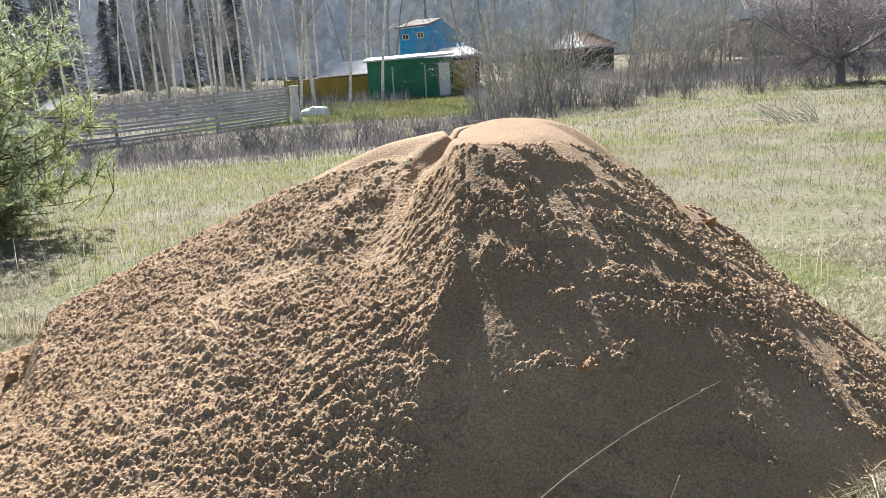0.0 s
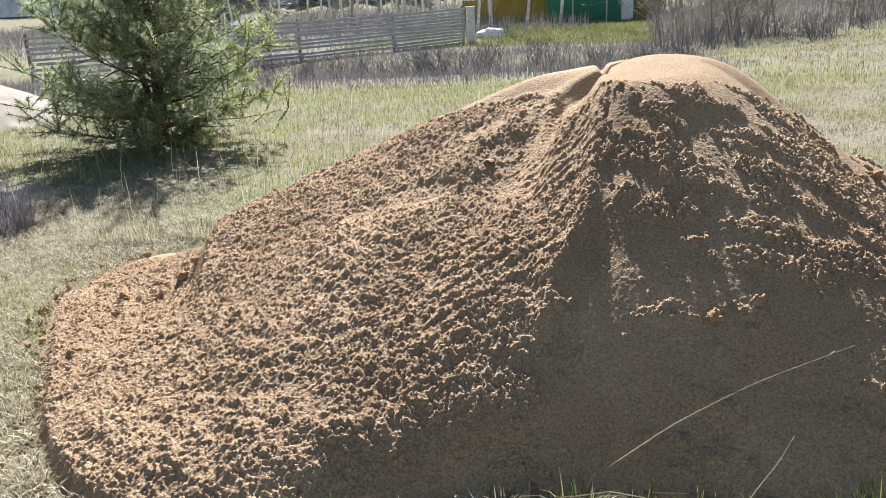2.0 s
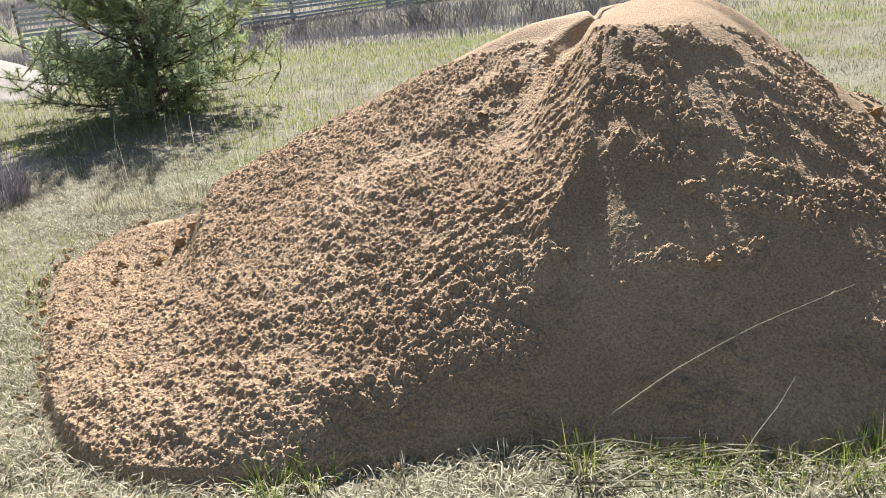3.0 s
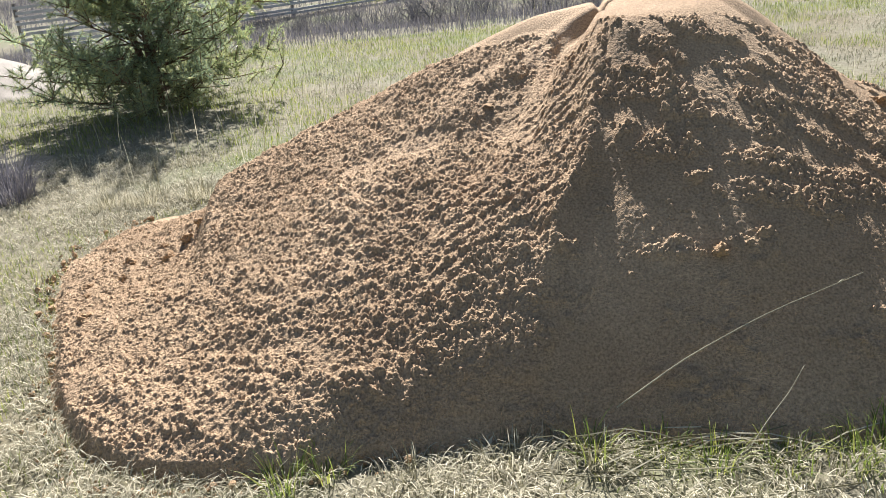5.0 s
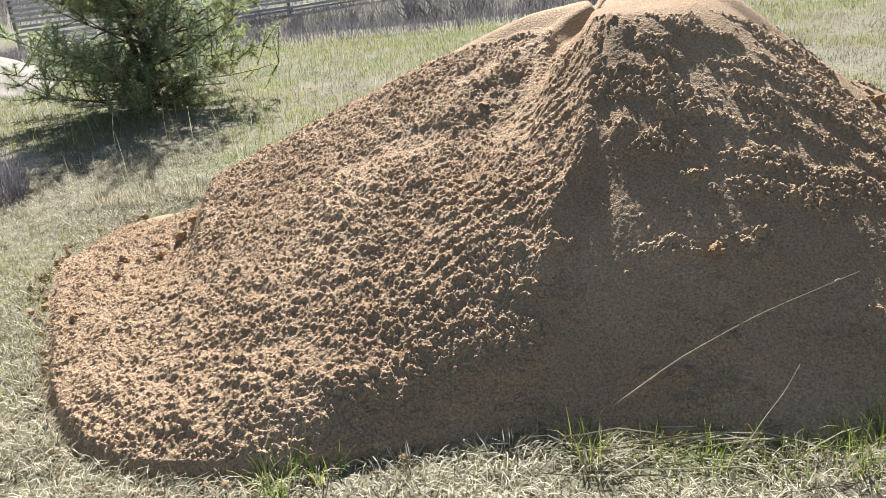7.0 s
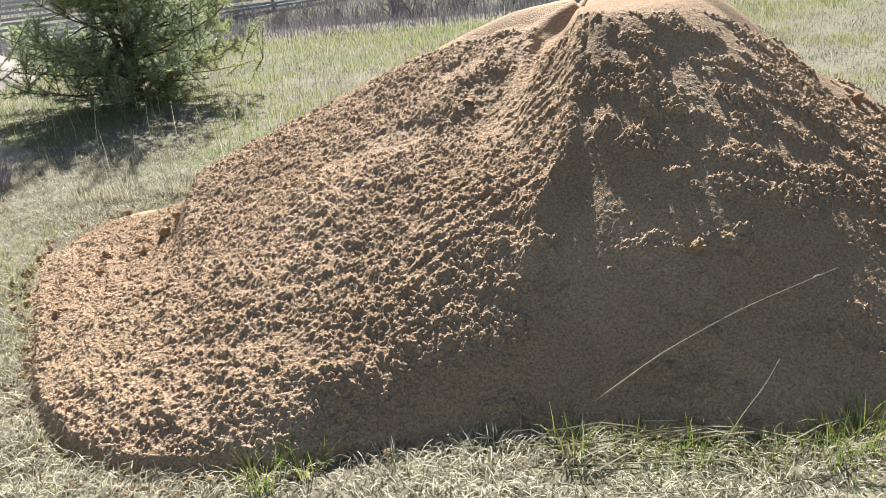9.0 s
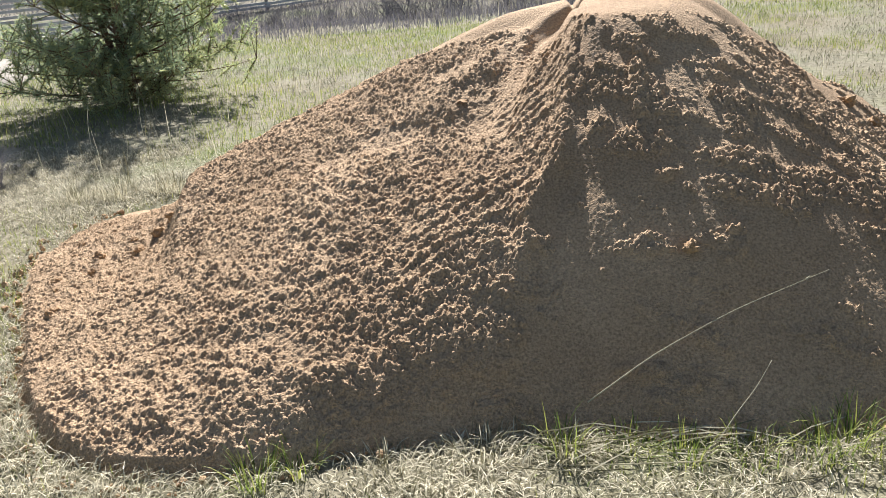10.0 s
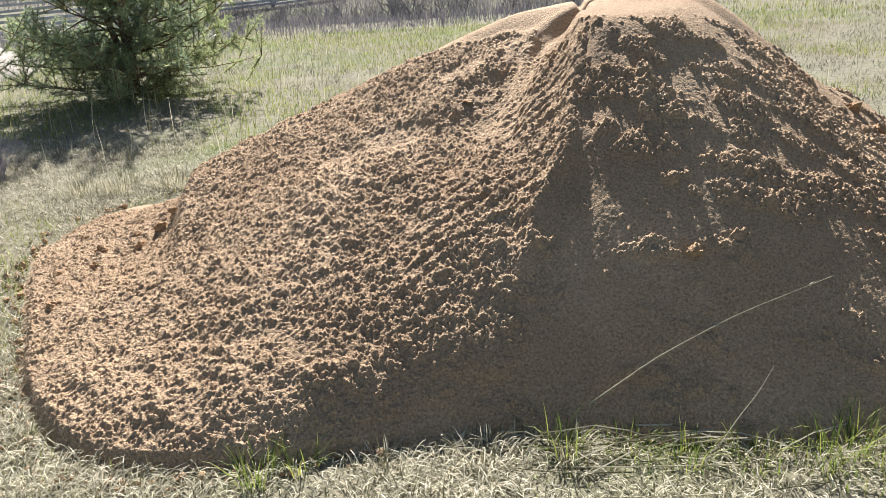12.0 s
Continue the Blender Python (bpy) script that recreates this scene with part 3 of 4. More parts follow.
def big_house():
    t = thing("country_house", (31.4, 70, 0.35), "large house with grey corrugated roof behind the orchard", "house")
    part("wall", Geo().box(-6.2, 7, 0.4, 8, 0, 3.1), DARK_WOOD, t)
    part("roof", corrugated(Geo(), (-6.9, -0.4, 3.75), (7.5, -0.4, 3.1), (-6.4, 4, 6.4), (7.5, 4, 6.2), 0.22, 0.05), SLATE, t)
    part("eaves", Geo().box(-7.4, 7.5, -0.3, 0.4, 2.95, 3.1), MAROON, t)
    for x in (-3.5, 0, 3.5):
        window(t, x, 0.4, 1.1, 1.0, 1.3, WHITE_PAINT)


big_house()


def slat_fence():
    """Horizontal weathered boards on posts, in four bays going away from the camera's left."""
    pts = [(-17.2, 22.0, -0.63), (-14.2, 25.9, -0.67), (-11.65, 29.4, -0.71), (-9.05, 32.9, -0.68), (-6.80, 35.8, -0.62)]
    t = thing("slat_fence", (-11.65, 29.4, -0.55), "grey weathered fence of horizontal wooden boards", "fence")
    o = np.array((-11.65, 29.4, -0.55))
    for k, p in enumerate(pts):
        q = np.array(p) - o
        part("post", Geo().tubes([(q[0], q[1], q[2] - 0.3, q[0], q[1], q[2] + 1.62, 0.065, 0.055)], 6), POST, t)
    for k in range(4):
        a, b = np.array(pts[k]) - o, np.array(pts[k + 1]) - o
        d = (b - a) / np.linalg.norm(b - a)
        nrm = np.array((d[1], -d[0], 0))
        n = 12 if k == 3 else 10
        for i in range(n):
            z0 = 0.08 + i * (1.52 / n) + rng.uniform(-0.02, 0.02)
            w = rng.uniform(0.075, 0.1)
            if k == 1 and i == 0:
                z0 -= 0.12
            tilt = rng.uniform(-0.03, 0.03)
            e0, e1 = a - d * 0.1 * rng.random(), b + d * 0.1 * rng.random()
            P = []
            for zz in (0, w):
                for base, off, s in ((e0, 0.07, -1), (e1, 0.07, 1), (e1, 0.095, 1), (e0, 0.095, -1)):
                    P.append(base + nrm * off + np.array((0, 0, z0 + zz + s * tilt)))
            part("slat", Geo().hexa(P), WOOD, t)
    w = thing("gate_pillar", (-6.5, 36.1, -0.62), "white painted gate pillar at the end of the fence", "pillar")
    part("pillar", Geo().bevel_box(-0.17, 0.17, -0.1, 0.1, 0, 1.56, 0.02), WHITE_PAINT, w)
    part("cap", Geo().bevel_box(-0.2, 0.2, -0.13, 0.13, 1.56, 1.6, 0.015), WHITE_PAINT, w)


slat_fence()


def far_hut():
    t = thing("garden_hut", (-19.2, 41, -0.5), "small hut with a pale sheet roof beyond the fence", "hut")
    part("wall", Geo().box(-0.55, 0.55, 0.1, 1.4, 0, 1.0), DARK_WOOD, t)
    part("roof", corrugated(Geo(), (-0.75, -0.1, 0.95), (0.7, -0.1, 0.95), (-0.6, 1.2, 1.45), (0.6, 1.2, 1.45)), TIN, t)


far_hut()

# ---- trees and shrubs ----


def grow(g, p, d, length, r, depth, out, wander=0.25, lift=0.1, kids=4):
    """Branches that wander and fork; adds rows for Geo.tubes to out[depth]."""
    n = 4 if depth > 0 else 3
    step = length / n
    p, d = np.array(p, float), np.array(d, float) / np.linalg.norm(d)
    for i in range(n):
        d = d + g.normal(0, wander, 3) + np.array((0, 0, lift))
        d /= np.linalg.norm(d)
        q = p + d * step
        r1 = r * (1 - 0.75 * (i + 1) / n) + 0.002
        r0 = r * (1 - 0.75 * i / n) + 0.002
        out.setdefault(depth, []).append((*p, *q, r0, r1))
        if depth > 0:
            for _ in range(kids):
                if g.random() < 0.8:
                    side = g.normal(0, 1, 3)
                    side -= side.dot(d) * d
                    side /= np.linalg.norm(side) + 1e-6
                    grow(g, p + (q - p) * g.random(), d * 0.55 + side * 0.8 + np.array((0, 0, 0.1)), length * g.uniform(0.35, 0.6), r1 * 0.55, depth - 1, out, wander, lift, kids)
        p = q


def leaves(g, tips, n, size):
    """Loose single leaf or bud triangles round the given places."""
    tips = np.asarray(tips)
    c = tips[g.integers(0, len(tips), n)] + g.normal(0, 0.06, (n, 3))
    V = c[:, None, :] + g.normal(0, size, (n, 3, 3))
    return Geo().add(V.reshape(-1, 3), np.arange(3 * n).reshape(-1, 3))


def birch(seed):
    g = np.random.default_rng(seed)
    t = thing("birch_tree", (0, 0, 0), "slender white-barked birch tree, still bare of leaves", "tree", "birches by the wood")
    p, d, trunk, out = np.array((0, 0, -0.3)), np.array((g.normal(0, 0.05), 0, 1.0)), [], {}
    H = 14.0
    for i in range(12):
        d = d + np.array((g.normal(0, 0.022), g.normal(0, 0.02), 0))
        q = p + d * H / 12
        r0, r1 = 0.11 * (1 - i / 13), 0.11 * (1 - (i + 1) / 13)
        trunk.append((*p, *q, r0, r1))
        if i > 2:
            for _ in range(4):
                a = g.uniform(0, 6.28)
                grow(g, p + (q - p) * g.random(), (math.cos(a), math.sin(a), 0.9), g.uniform(1.0, 2.2), 0.022, 1, out, 0.16, 0.02, 3)
        p = q
    part("trunk", Geo().tubes(trunk, 7), BIRCH, t, smooth=True)
    part("crown", Geo().tubes(out[1] + out[0]), TWIG, t, kind="stuff")
    return t


def bare_tree(seed):
    g = np.random.default_rng(seed)
    t = thing("bare_tree", (0, 0, 0), "grey bare deciduous tree at the edge of the wood", "tree", "bare trees of the wood")
    out = {}
    grow(g, (0, 0, -0.3), (0.04, 0, 1), 10.5, 0.13, 3, out, 0.07, 0.08, 2)
    part("trunk", Geo().tubes(out[3], 6), ALDER, t)
    part("crown", Geo().tubes(out[2] + out[1] + out[0]), TWIG, t, kind="stuff")
    return t


def spruce(seed):
    g = np.random.default_rng(seed)
    t = thing("spruce_tree", (0, 0, 0), "tall spruce in the wood behind the houses, haze in its colour", "tree", "spruces of the wood")
    H, tri = 16.0, []
    for z in np.arange(0.8, H, 0.36):
        R = 2.7 * (1 - z / H) ** 0.8 + 0.12
        for a in g.uniform(0, 6.28, 11):
            L = R * g.uniform(0.75, 1.1)
            dr = np.array((math.cos(a), math.sin(a), 0))
            sd = np.array((-dr[1], dr[0], 0))
            for s in np.linspace(0.15, 1, 6):
                c = dr * L * s + np.array((0, 0, z - 0.30 * L * s ** 1.5 + g.normal(0, 0.05)))
                w = 0.28 * (1.1 - 0.6 * s) + 0.06
                tri += [c, c + dr * 0.38 + sd * w + (0, 0, -0.22 * g.random()), c + dr * 0.3 - (0, 0, 0.28 * g.random()),
                        c, c + dr * 0.3 - (0, 0, 0.28 * g.random()), c + dr * 0.38 - sd * w + (0, 0, -0.22 * g.random())]
    part("trunk", Geo().tubes([(0, 0, -0.3, 0, 0, H, 0.17, 0.02)], 6), BARK, t)
    part("crown", Geo().add(tri, np.arange(len(tri)).reshape(-1, 3)), HAZED_SPRUCE, t)
    return t


def alder_bush(seed, height, n, buds):
    g = np.random.default_rng(seed)
    t = thing("alder_bush", (0, 0, 0), "tall bare bush with thin stems and opening buds", "bush", "bushes at the field edge")
    out = {}
    for _ in range(n):
        a, s = g.uniform(0, 6.28), g.uniform(0.05, 0.35)
        grow(g, (0.5 * g.normal(), 0.5 * g.normal(), -0.1), (s * math.cos(a), s * math.sin(a), 1), height * g.uniform(0.6, 1.0), 0.026, 2, out, 0.08, 0.07, 2)
    part("stem_tangle", Geo().tubes(out[2]), ALDER, t, kind="stuff")
    part("crown", Geo().tubes(out[1] + out[0]), TWIG, t, kind="stuff")
    part("bud_cluster", leaves(g, [r[3:6] for r in out[0] + out[1]], buds, 0.022), BUD, t, "yellow-green opening buds", kind="stuff")
    return t


def low_shrub(seed):
    g = np.random.default_rng(seed)
    t = thing("low_shrub", (0, 0, 0), "low leafless brown shrub in the damp hollow", "shrub", "shrubs in the hollow")
    out = {}
    for _ in range(9):
        a = g.uniform(0, 6.28)
        grow(g, (0.2 * g.normal(), 0.2 * g.normal(), -0.05), (0.5 * math.cos(a), 0.5 * math.sin(a), 1), g.uniform(0.6, 1.1), 0.010, 1, out, 0.12, 0.06, 4)
    part("stem_tangle", Geo().tubes(out[1] + out[0]), REED, t, kind="stuff")
    return t


def apple_tree():
    g = np.random.default_rng(77)
    t = thing("apple_tree", (13.9, 30.0, float(ground_z(13.9, 30.0))), "old bare apple tree with a dense tangled crown", "tree")
    out = {}
    part("trunk", Geo().tubes([(0, 0, -0.1, 0.02, 0, 0.45, 0.2, 0.17), (0.02, 0, 0.45, -0.05, 0, 0.95, 0.17, 0.19)], 9), ORCHARD, t, smooth=True)
    for k in range(9):
        a = k * 0.7 + g.uniform(-0.2, 0.2)
        grow(g, (-0.05, 0, 0.8 + 0.15 * g.random()), (math.cos(a), math.sin(a), 0.62), g.uniform(2.8, 3.9), 0.085, 3, out, 0.22, 0.005, 3)
    part("limb_tangle", Geo().tubes(out[3], 5), ORCHARD, t, kind="stuff")
    part("crown", Geo().tubes(out[2] + out[1] + out[0]), ORCHARD, t, kind="stuff")


def strew_things(proto, spots, scale=(0.85, 1.15), seed=1):
    """Stands the prototype at the first spot and its copies at the rest."""
    g = np.random.default_rng(seed)
    for i, (x, y) in enumerate(spots):
        m = pose(x, y, float(ground_z(x, y)), g.normal(0, 1.5), g.normal(0, 1.5), g.uniform(0, 360))
        k = g.uniform(*scale)
        if i == 0:
            proto.matrix_world = m
            proto.scale = (k, k, k)
        else:
            c = copy_thing(proto, m)
            c.scale = (k, k, k * g.uniform(0.9, 1.1))


def jittered(g, x0, x1, y0, y1, n):
    return [(x0 + (x1 - x0) * (i + g.random()) / n, g.uniform(y0, y1)) for i in range(n)]


g = np.random.default_rng(21)
# the row of birches behind the fence, where the clearing ends
row = [(-19.4, 57), (-18.9, 58.5), (-17.8, 58), (-17.4, 60), (-15.9, 58), (-15.5, 59), (-15.0, 57), (-13.8, 58), (-13.4, 61), (-12.3, 58), (-11.4, 57), (-11.1, 60), (-10.0, 58), (-9.3, 56),
       (-8.5, 49), (-7.5, 48), (-5.9, 51.2), (-5.2, 60), (-27, 64), (-25.5, 66), (-30, 62), (-22, 62), (-33, 60), (-3.9, 51.0), (-16.6, 63), (-20.5, 64)] + [(-31 + 2.7 * i + g.uniform(-0.5, 0.5), g.uniform(61, 78)) for i in range(10)]
for k in range(3):
    strew_things(birch(100 + k), row[k::3], (0.85, 1.1), 30 + k)
for k in range(3):
    strew_things(bare_tree(200 + k), jittered(g, -46, 62, 68, 94, 10), (0.8, 1.2), 40 + k)
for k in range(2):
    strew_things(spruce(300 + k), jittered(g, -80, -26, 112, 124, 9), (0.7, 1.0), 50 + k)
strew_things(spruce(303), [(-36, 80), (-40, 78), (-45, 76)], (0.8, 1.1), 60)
for k, (h, n) in enumerate(((4.6, 5), (3.6, 6), (5.4, 5))):
    spots = jittered(g, 2.2, 5.6, 31, 42, 3) + jittered(g, 7.6, 9.5, 33, 38, 1) + jittered(g, 10.5, 32, 38, 54, 8) + [(2.0 + 1.1 * k, 30 + k), (-0.6 + 1.2 * k, 66 + k)]
    strew_things(alder_bush(400 + k, h, n, 800), spots, (0.8, 1.15), 70 + k)
for k in range(3):
    spots = jittered(g, -10, 1.5, 18.5, 24, 14) + jittered(g, 1.5, 14, 27, 31, 7)
    strew_things(low_shrub(500 + k), spots, (0.4, 0.85), 80 + k)
strew_things(alder_bush(410, 2.6, 7, 500), jittered(g, -42, -5, 60, 68, 18), (0.7, 1.2), 90)
strew_things(low_shrub(510), jittered(g, -36, -8, 46, 60, 16) + jittered(g, -12, 0.5, 18, 22, 12), (0.4, 0.7), 91)
strew_things(alder_bush(412, 3.4, 9, 300), jittered(g, 11, 24, 42, 50, 11), (0.8, 1.15), 95)
apple_tree()


def far_woods():
    xs = np.arange(-170, 171, 1.6)
    g = np.random.default_rng(61)
    geo = Geo()
    for y, h in ((128, 15), (136, 19)):
        for x in xs:
            t, w = h * g.uniform(0.75, 1.25), g.uniform(1.3, 2.4)
            n = 9
            z = np.linspace(0, t, n)
            half = w * (1 - z / t) ** 0.6 * g.uniform(0.7, 1.2, n) + 0.05
            V = np.concatenate([np.stack([x - half, np.full(n, y) + g.normal(0, 0.6, n), z], -1), np.stack([x + half, np.full(n, y) + g.normal(0, 0.6, n), z], -1)])
            geo.add(V, [q for i in range(n - 1) for q in ((i, n + i, n + i + 1), (i, n + i + 1, i + 1))])
    ob = new("far_woods", geo.mesh("far_woods", HAZED_WOOD))
    tagged(ob, "hazy grey-brown woods far behind the village, haze in colour and glow", "woods", kind="stuff")


far_woods()


def pine():
    """A young pine: whorls of rising limbs, each ending in round brushes of needles."""
    g = np.random.default_rng(9)
    at = (-5.55, 9.45)
    t = thing("pine_tree", (*at, float(ground_z(*at))), "young bushy pine tree with branches down to the ground", "tree")
    H, limbs, tufts = 2.65, [], []
    for z0 in np.concatenate([np.arange(0.05, 1.8, 0.115), np.arange(1.8, H - 0.15, 0.16)]):
        L0 = 1.72 * (1 - (z0 / H) ** 2.4) ** 0.8 * (0.84 + 0.16 * min(1.0, z0 / 0.8)) + 0.1
        n_limbs = 8 if z0 < 1.35 else 5
        for a in g.uniform(0, 6.28) + np.arange(n_limbs) * (6.28 / n_limbs) + g.normal(0, 0.3, n_limbs):
            z = max(0.05, z0 + g.normal(0, 0.12))
            L = L0 * g.choice((0.45, 0.7, 0.9, 1.0))
            p = np.array((0, 0, z))
            d = np.array((math.cos(a), math.sin(a), g.normal(0.12, 0.28) if z > 0.6 else g.normal(-0.08, 0.10)))
            n = 5
            for i in range(n):
                d = d + np.array((g.normal(0, 0.1), g.normal(0, 0.1), 0.09))
                d /= np.linalg.norm(d)
                q = p + d * L / n
                limbs.append((*p, *q, 0.012 * (1 - i / 6), 0.012 * (1 - (i + 1) / 6)))
                if i > 0 or g.random() < 0.6:
                    for _ in range(4 if z0 < 1.35 else 3):
                        b = d * 0.35 + g.normal(0, 0.6, 3) + np.array((0, 0, 0.35))
                        b /= np.linalg.norm(b)
                        m = (0.12 + 0.14 * L) * g.uniform(0.5, 1.2)
                        limbs.append((*q, *(q + b * m), 0.006, 0.003))
                        for f in (0.4, 0.7, 1.0):
                            tufts.append((*(q + b * m * f), *b))
                p = q
            tufts.append((*p, *d))
    part("trunk", Geo().tubes([(0, 0, -0.1, 0.03, 0, 1.2, 0.075, 0.06), (0.03, 0, 1.2, 0, 0, H, 0.06, 0.012)], 8), BARK, t, smooth=True)
    part("second_stem", Geo().tubes([(0, 0, 0.1, -0.35, 0.1, 1.3, 0.045, 0.035), (-0.35, 0.1, 1.3, -0.5, 0.1, 2.4, 0.035, 0.012)], 7), BARK, t, smooth=True)
    # bare dead boughs arching out of the lower crown
    for a, z, L in ((3.5, 0.75, 1.25), (3.75, 0.6, 1.35), (3.2, 0.9, 1.1), (4.3, 0.5, 0.9), (5.4, 0.55, 0.8)):
        C = [(L * u * math.cos(a), L * u * math.sin(a), z + 0.35 * u - 0.75 * u * u) for u in np.linspace(0, 1, 7)]
        part("dead_bough", Geo().tubes([(*C[i], *C[i + 1], 0.016 - 0.002 * i, 0.014 - 0.002 * i) for i in range(6)], 5), BARK, t)
    part("limb_tangle", Geo().tubes(limbs, 4), BARK, t, kind="stuff")
    T = np.array(tufts)
    k = 17
    c, d = np.repeat(T[:, :3], k, 0), np.repeat(T[:, 3:], k, 0)
    c = c - d * g.random((len(c), 1)) * 0.08
    w = d * 0.5 + g.normal(0, 0.7, c.shape) + (0, 0, 0.1)
    w /= np.linalg.norm(w, axis=1, keepdims=True)
    tip = c + w * g.uniform(0.05, 0.095, (len(c), 1))
    side = np.cross(w, g.normal(0, 1, c.shape))
    side *= 0.0050 / (np.linalg.norm(side, axis=1, keepdims=True) + 1e-9)
    V = np.stack([c - side, c + side, tip], 1)
    # brushes on the right, whose sunlight is painted as a yellower green
    sunlit_side = np.repeat((T[:, 0] + 0.35 * T[:, 1] > 1.0) & (T[:, 2] < 1.9), k)
    for name, rows, mat, label in (("crown", V[~sunlit_side], VEILED_NEEDLE, "dense blue-green needles, paled by glare put into the colour"), ("sunlit_shoots", V[sunlit_side], SUNLIT_SHOOT, "yellow-green young shoots, sunlit side put into the colour")):
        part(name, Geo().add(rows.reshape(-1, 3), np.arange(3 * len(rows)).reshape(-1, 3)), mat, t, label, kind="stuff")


pine()

# ---- loose things ----


def pale_heap():
    xs = np.arange(-3.0, 3.0, 0.06)
    X, Y = np.meshgrid(xs, xs)
    r = np.hypot(X * 0.85, Y)
    h = 1.1 - 0.5 * r + 0.10 * (fbm(X + 20, Y + 20, 0.8, 91, 4) - 0.5) + 0.07 * (fbm(X, Y, 0.22, 95, 3) - 0.5)
    h = np.maximum(np.minimum(h, 0.98 - 0.1 * r), -0.1)
    n = len(xs)
    idx = np.arange(n * n).reshape(n, n)
    F = np.stack([idx[:-1, :-1], idx[:-1, 1:], idx[1:, 1:], idx[1:, :-1]], -1).reshape(-1, 4)
    F = F[(h.reshape(-1)[F] > -0.09).any(1)]
    ob = new("gravel_pile", tri_mesh("gravel_pile", np.stack([X, Y, h], -1).reshape(-1, 3), F, PALE_SAND, True))
    ob.matrix_world = pose(-10.9, 11.2, float(ground_z(-10.9, 11.2)))
    tagged(ob, "low heap of pale grey sand beyond the pine", "sand pile")


pale_heap()


def stalk(name, pts, r, label):
    t = thing(name, pts[0], label, "plant stalk", "dry stalks against the sand")
    P = np.array(pts, float) - np.array(pts[0])
    u = np.linspace(0, 1, 13)
    s = np.linspace(0, 1, len(P))
    C = np.stack([np.interp(u, s, P[:, k]) for k in range(3)], -1)
    C[1:-1] = (C[:-2] + C[1:-1] * 2 + C[2:]) / 4
    part("stem", Geo().bent_tube(C, r * (1 - 0.06 * np.arange(13))), STRAW, t, smooth=True)
    return t, C


def dry_stalks():
    t, C = stalk("dry_stalk", [(0.10, 2.612, 0.09), (0.33, 2.722, 0.224), (0.602, 2.835, 0.340), (0.953, 3.01, 0.420)], 0.0032, "long pale dry stalk leaning over the sand")
    part("node", Geo().tubes([(*(C[11] + (0, 0, 0.0)), *(C[11] + (0.012, 0, 0.012)), 0.004, 0.002)], 6), STRAW, t)
    stalk("dry_stalk", [(0.475, 2.43, -0.01), (0.574, 2.535, 0.098), (0.653, 2.615, 0.162), (0.71, 2.69, 0.222)], 0.0026, "short pale dry stalk at the foot of the sand")


dry_stalks()


def clod(x, y, r, label, seed, flat=0.7, sink=0.3):
    bm = bmesh.new()
    bmesh.ops.create_icosphere(bm, subdivisions=3, radius=r)
    o = Vector((seed * 3.1, seed * 1.7, 0))
    for v in bm.verts:
        k = 1 + 0.75 * noise.noise(v.co * (1.1 / r) + o) + 0.4 * noise.noise(v.co * (3 / r) + o) + 0.3 * noise.noise(v.co * (8 / r) + o)
        v.co = Vector((v.co.x * k, v.co.y * k, v.co.z * k * flat))
    me = bpy.data.meshes.new("sand_clod")
    bm.to_mesh(me)
    bm.free()
    me.materials.append(CLOD)
    ob = new("sand_clod", me)
    z = max(float(pile_height(np.array([x]), np.array([y]))[0][0]), float(ground_z(x, y)))
    ob.matrix_world = pose(x, y, z + r * flat * (1 - sink) * 0.6, 0, 0, seed * 40)
    tagged(ob, label, "sand clod", "clods on the heap")


for i, (x, y, r, lab) in enumerate([(-2.24, 4.01, 0.036, 0), (-2.31, 3.90, 0.032, 0), (-2.18, 4.08, 0.03, 0), (-2.45, 3.29, 0.035, 0), (-2.62, 3.98, 0.03, 0), (-2.53, 3.77, 0.025, 0), (-2.81, 4.03, 0.022, 0), (-2.72, 3.72, 0.02, 0),
                                    (-2.66, 3.62, 0.018, 0), (-2.90, 4.25, 0.02, 0), (-2.45, 4.1, 0.022, 0), (0.475, 3.05, 0.027, 1), (-0.50, 4.0, 0.028, 2), (1.33, 4.40, 0.036, 0), (1.45, 4.36, 0.034, 0)]):
    clod(x, y, r, ("dark crumbling sand clod on the heap", "small pale sand clod on the smooth slope", "flat pale crust of sand on the slope")[lab], i + 1, 0.2 if lab == 2 else 0.75, -1.2 if lab == 1 else 0.3)

# ---- grass ----


def blades(name, x, y, length, width, lean, label, mat, lift=0.0, seed=3):
    """One mesh of bent blades, each of three triangles."""
    g = np.random.default_rng(seed)
    n = len(x)
    z = np.maximum(ground_z(x, y) - 0.004, -9) + lift * g.random(n)
    a = g.uniform(0, 2 * np.pi, n)
    d = np.stack([np.cos(a), np.sin(a), np.zeros(n)], -1)
    b = a + g.normal(1.57, 0.5, n)
    s = np.stack([np.cos(b), np.sin(b), np.zeros(n)], -1) * (width / 2)[:, None]
    base = np.stack([x, y, z], -1)
    l1, l2 = np.radians(lean * 0.75), np.radians(np.minimum(lean * 1.25 + 8, 96))
    up = np.array((0, 0, 1.0))
    mid = base + (d * np.sin(l1)[:, None] + up * np.cos(l1)[:, None]) * (length * 0.5)[:, None]
    tip = mid + (d * np.sin(l2)[:, None] + up * np.cos(l2)[:, None]) * (length * 0.5)[:, None]
    V = np.stack([base - s, base + s, mid - s * 0.8, mid + s * 0.8, tip], 1).reshape(-1, 3)
    F = (np.array([(0, 1, 3), (0, 3, 2), (2, 3, 4)])[None] + (np.arange(n) * 5)[:, None, None]).reshape(-1, 3)
    return tagged(new(name, tri_mesh(name, V, F, mat)), label, "grass", kind="stuff")


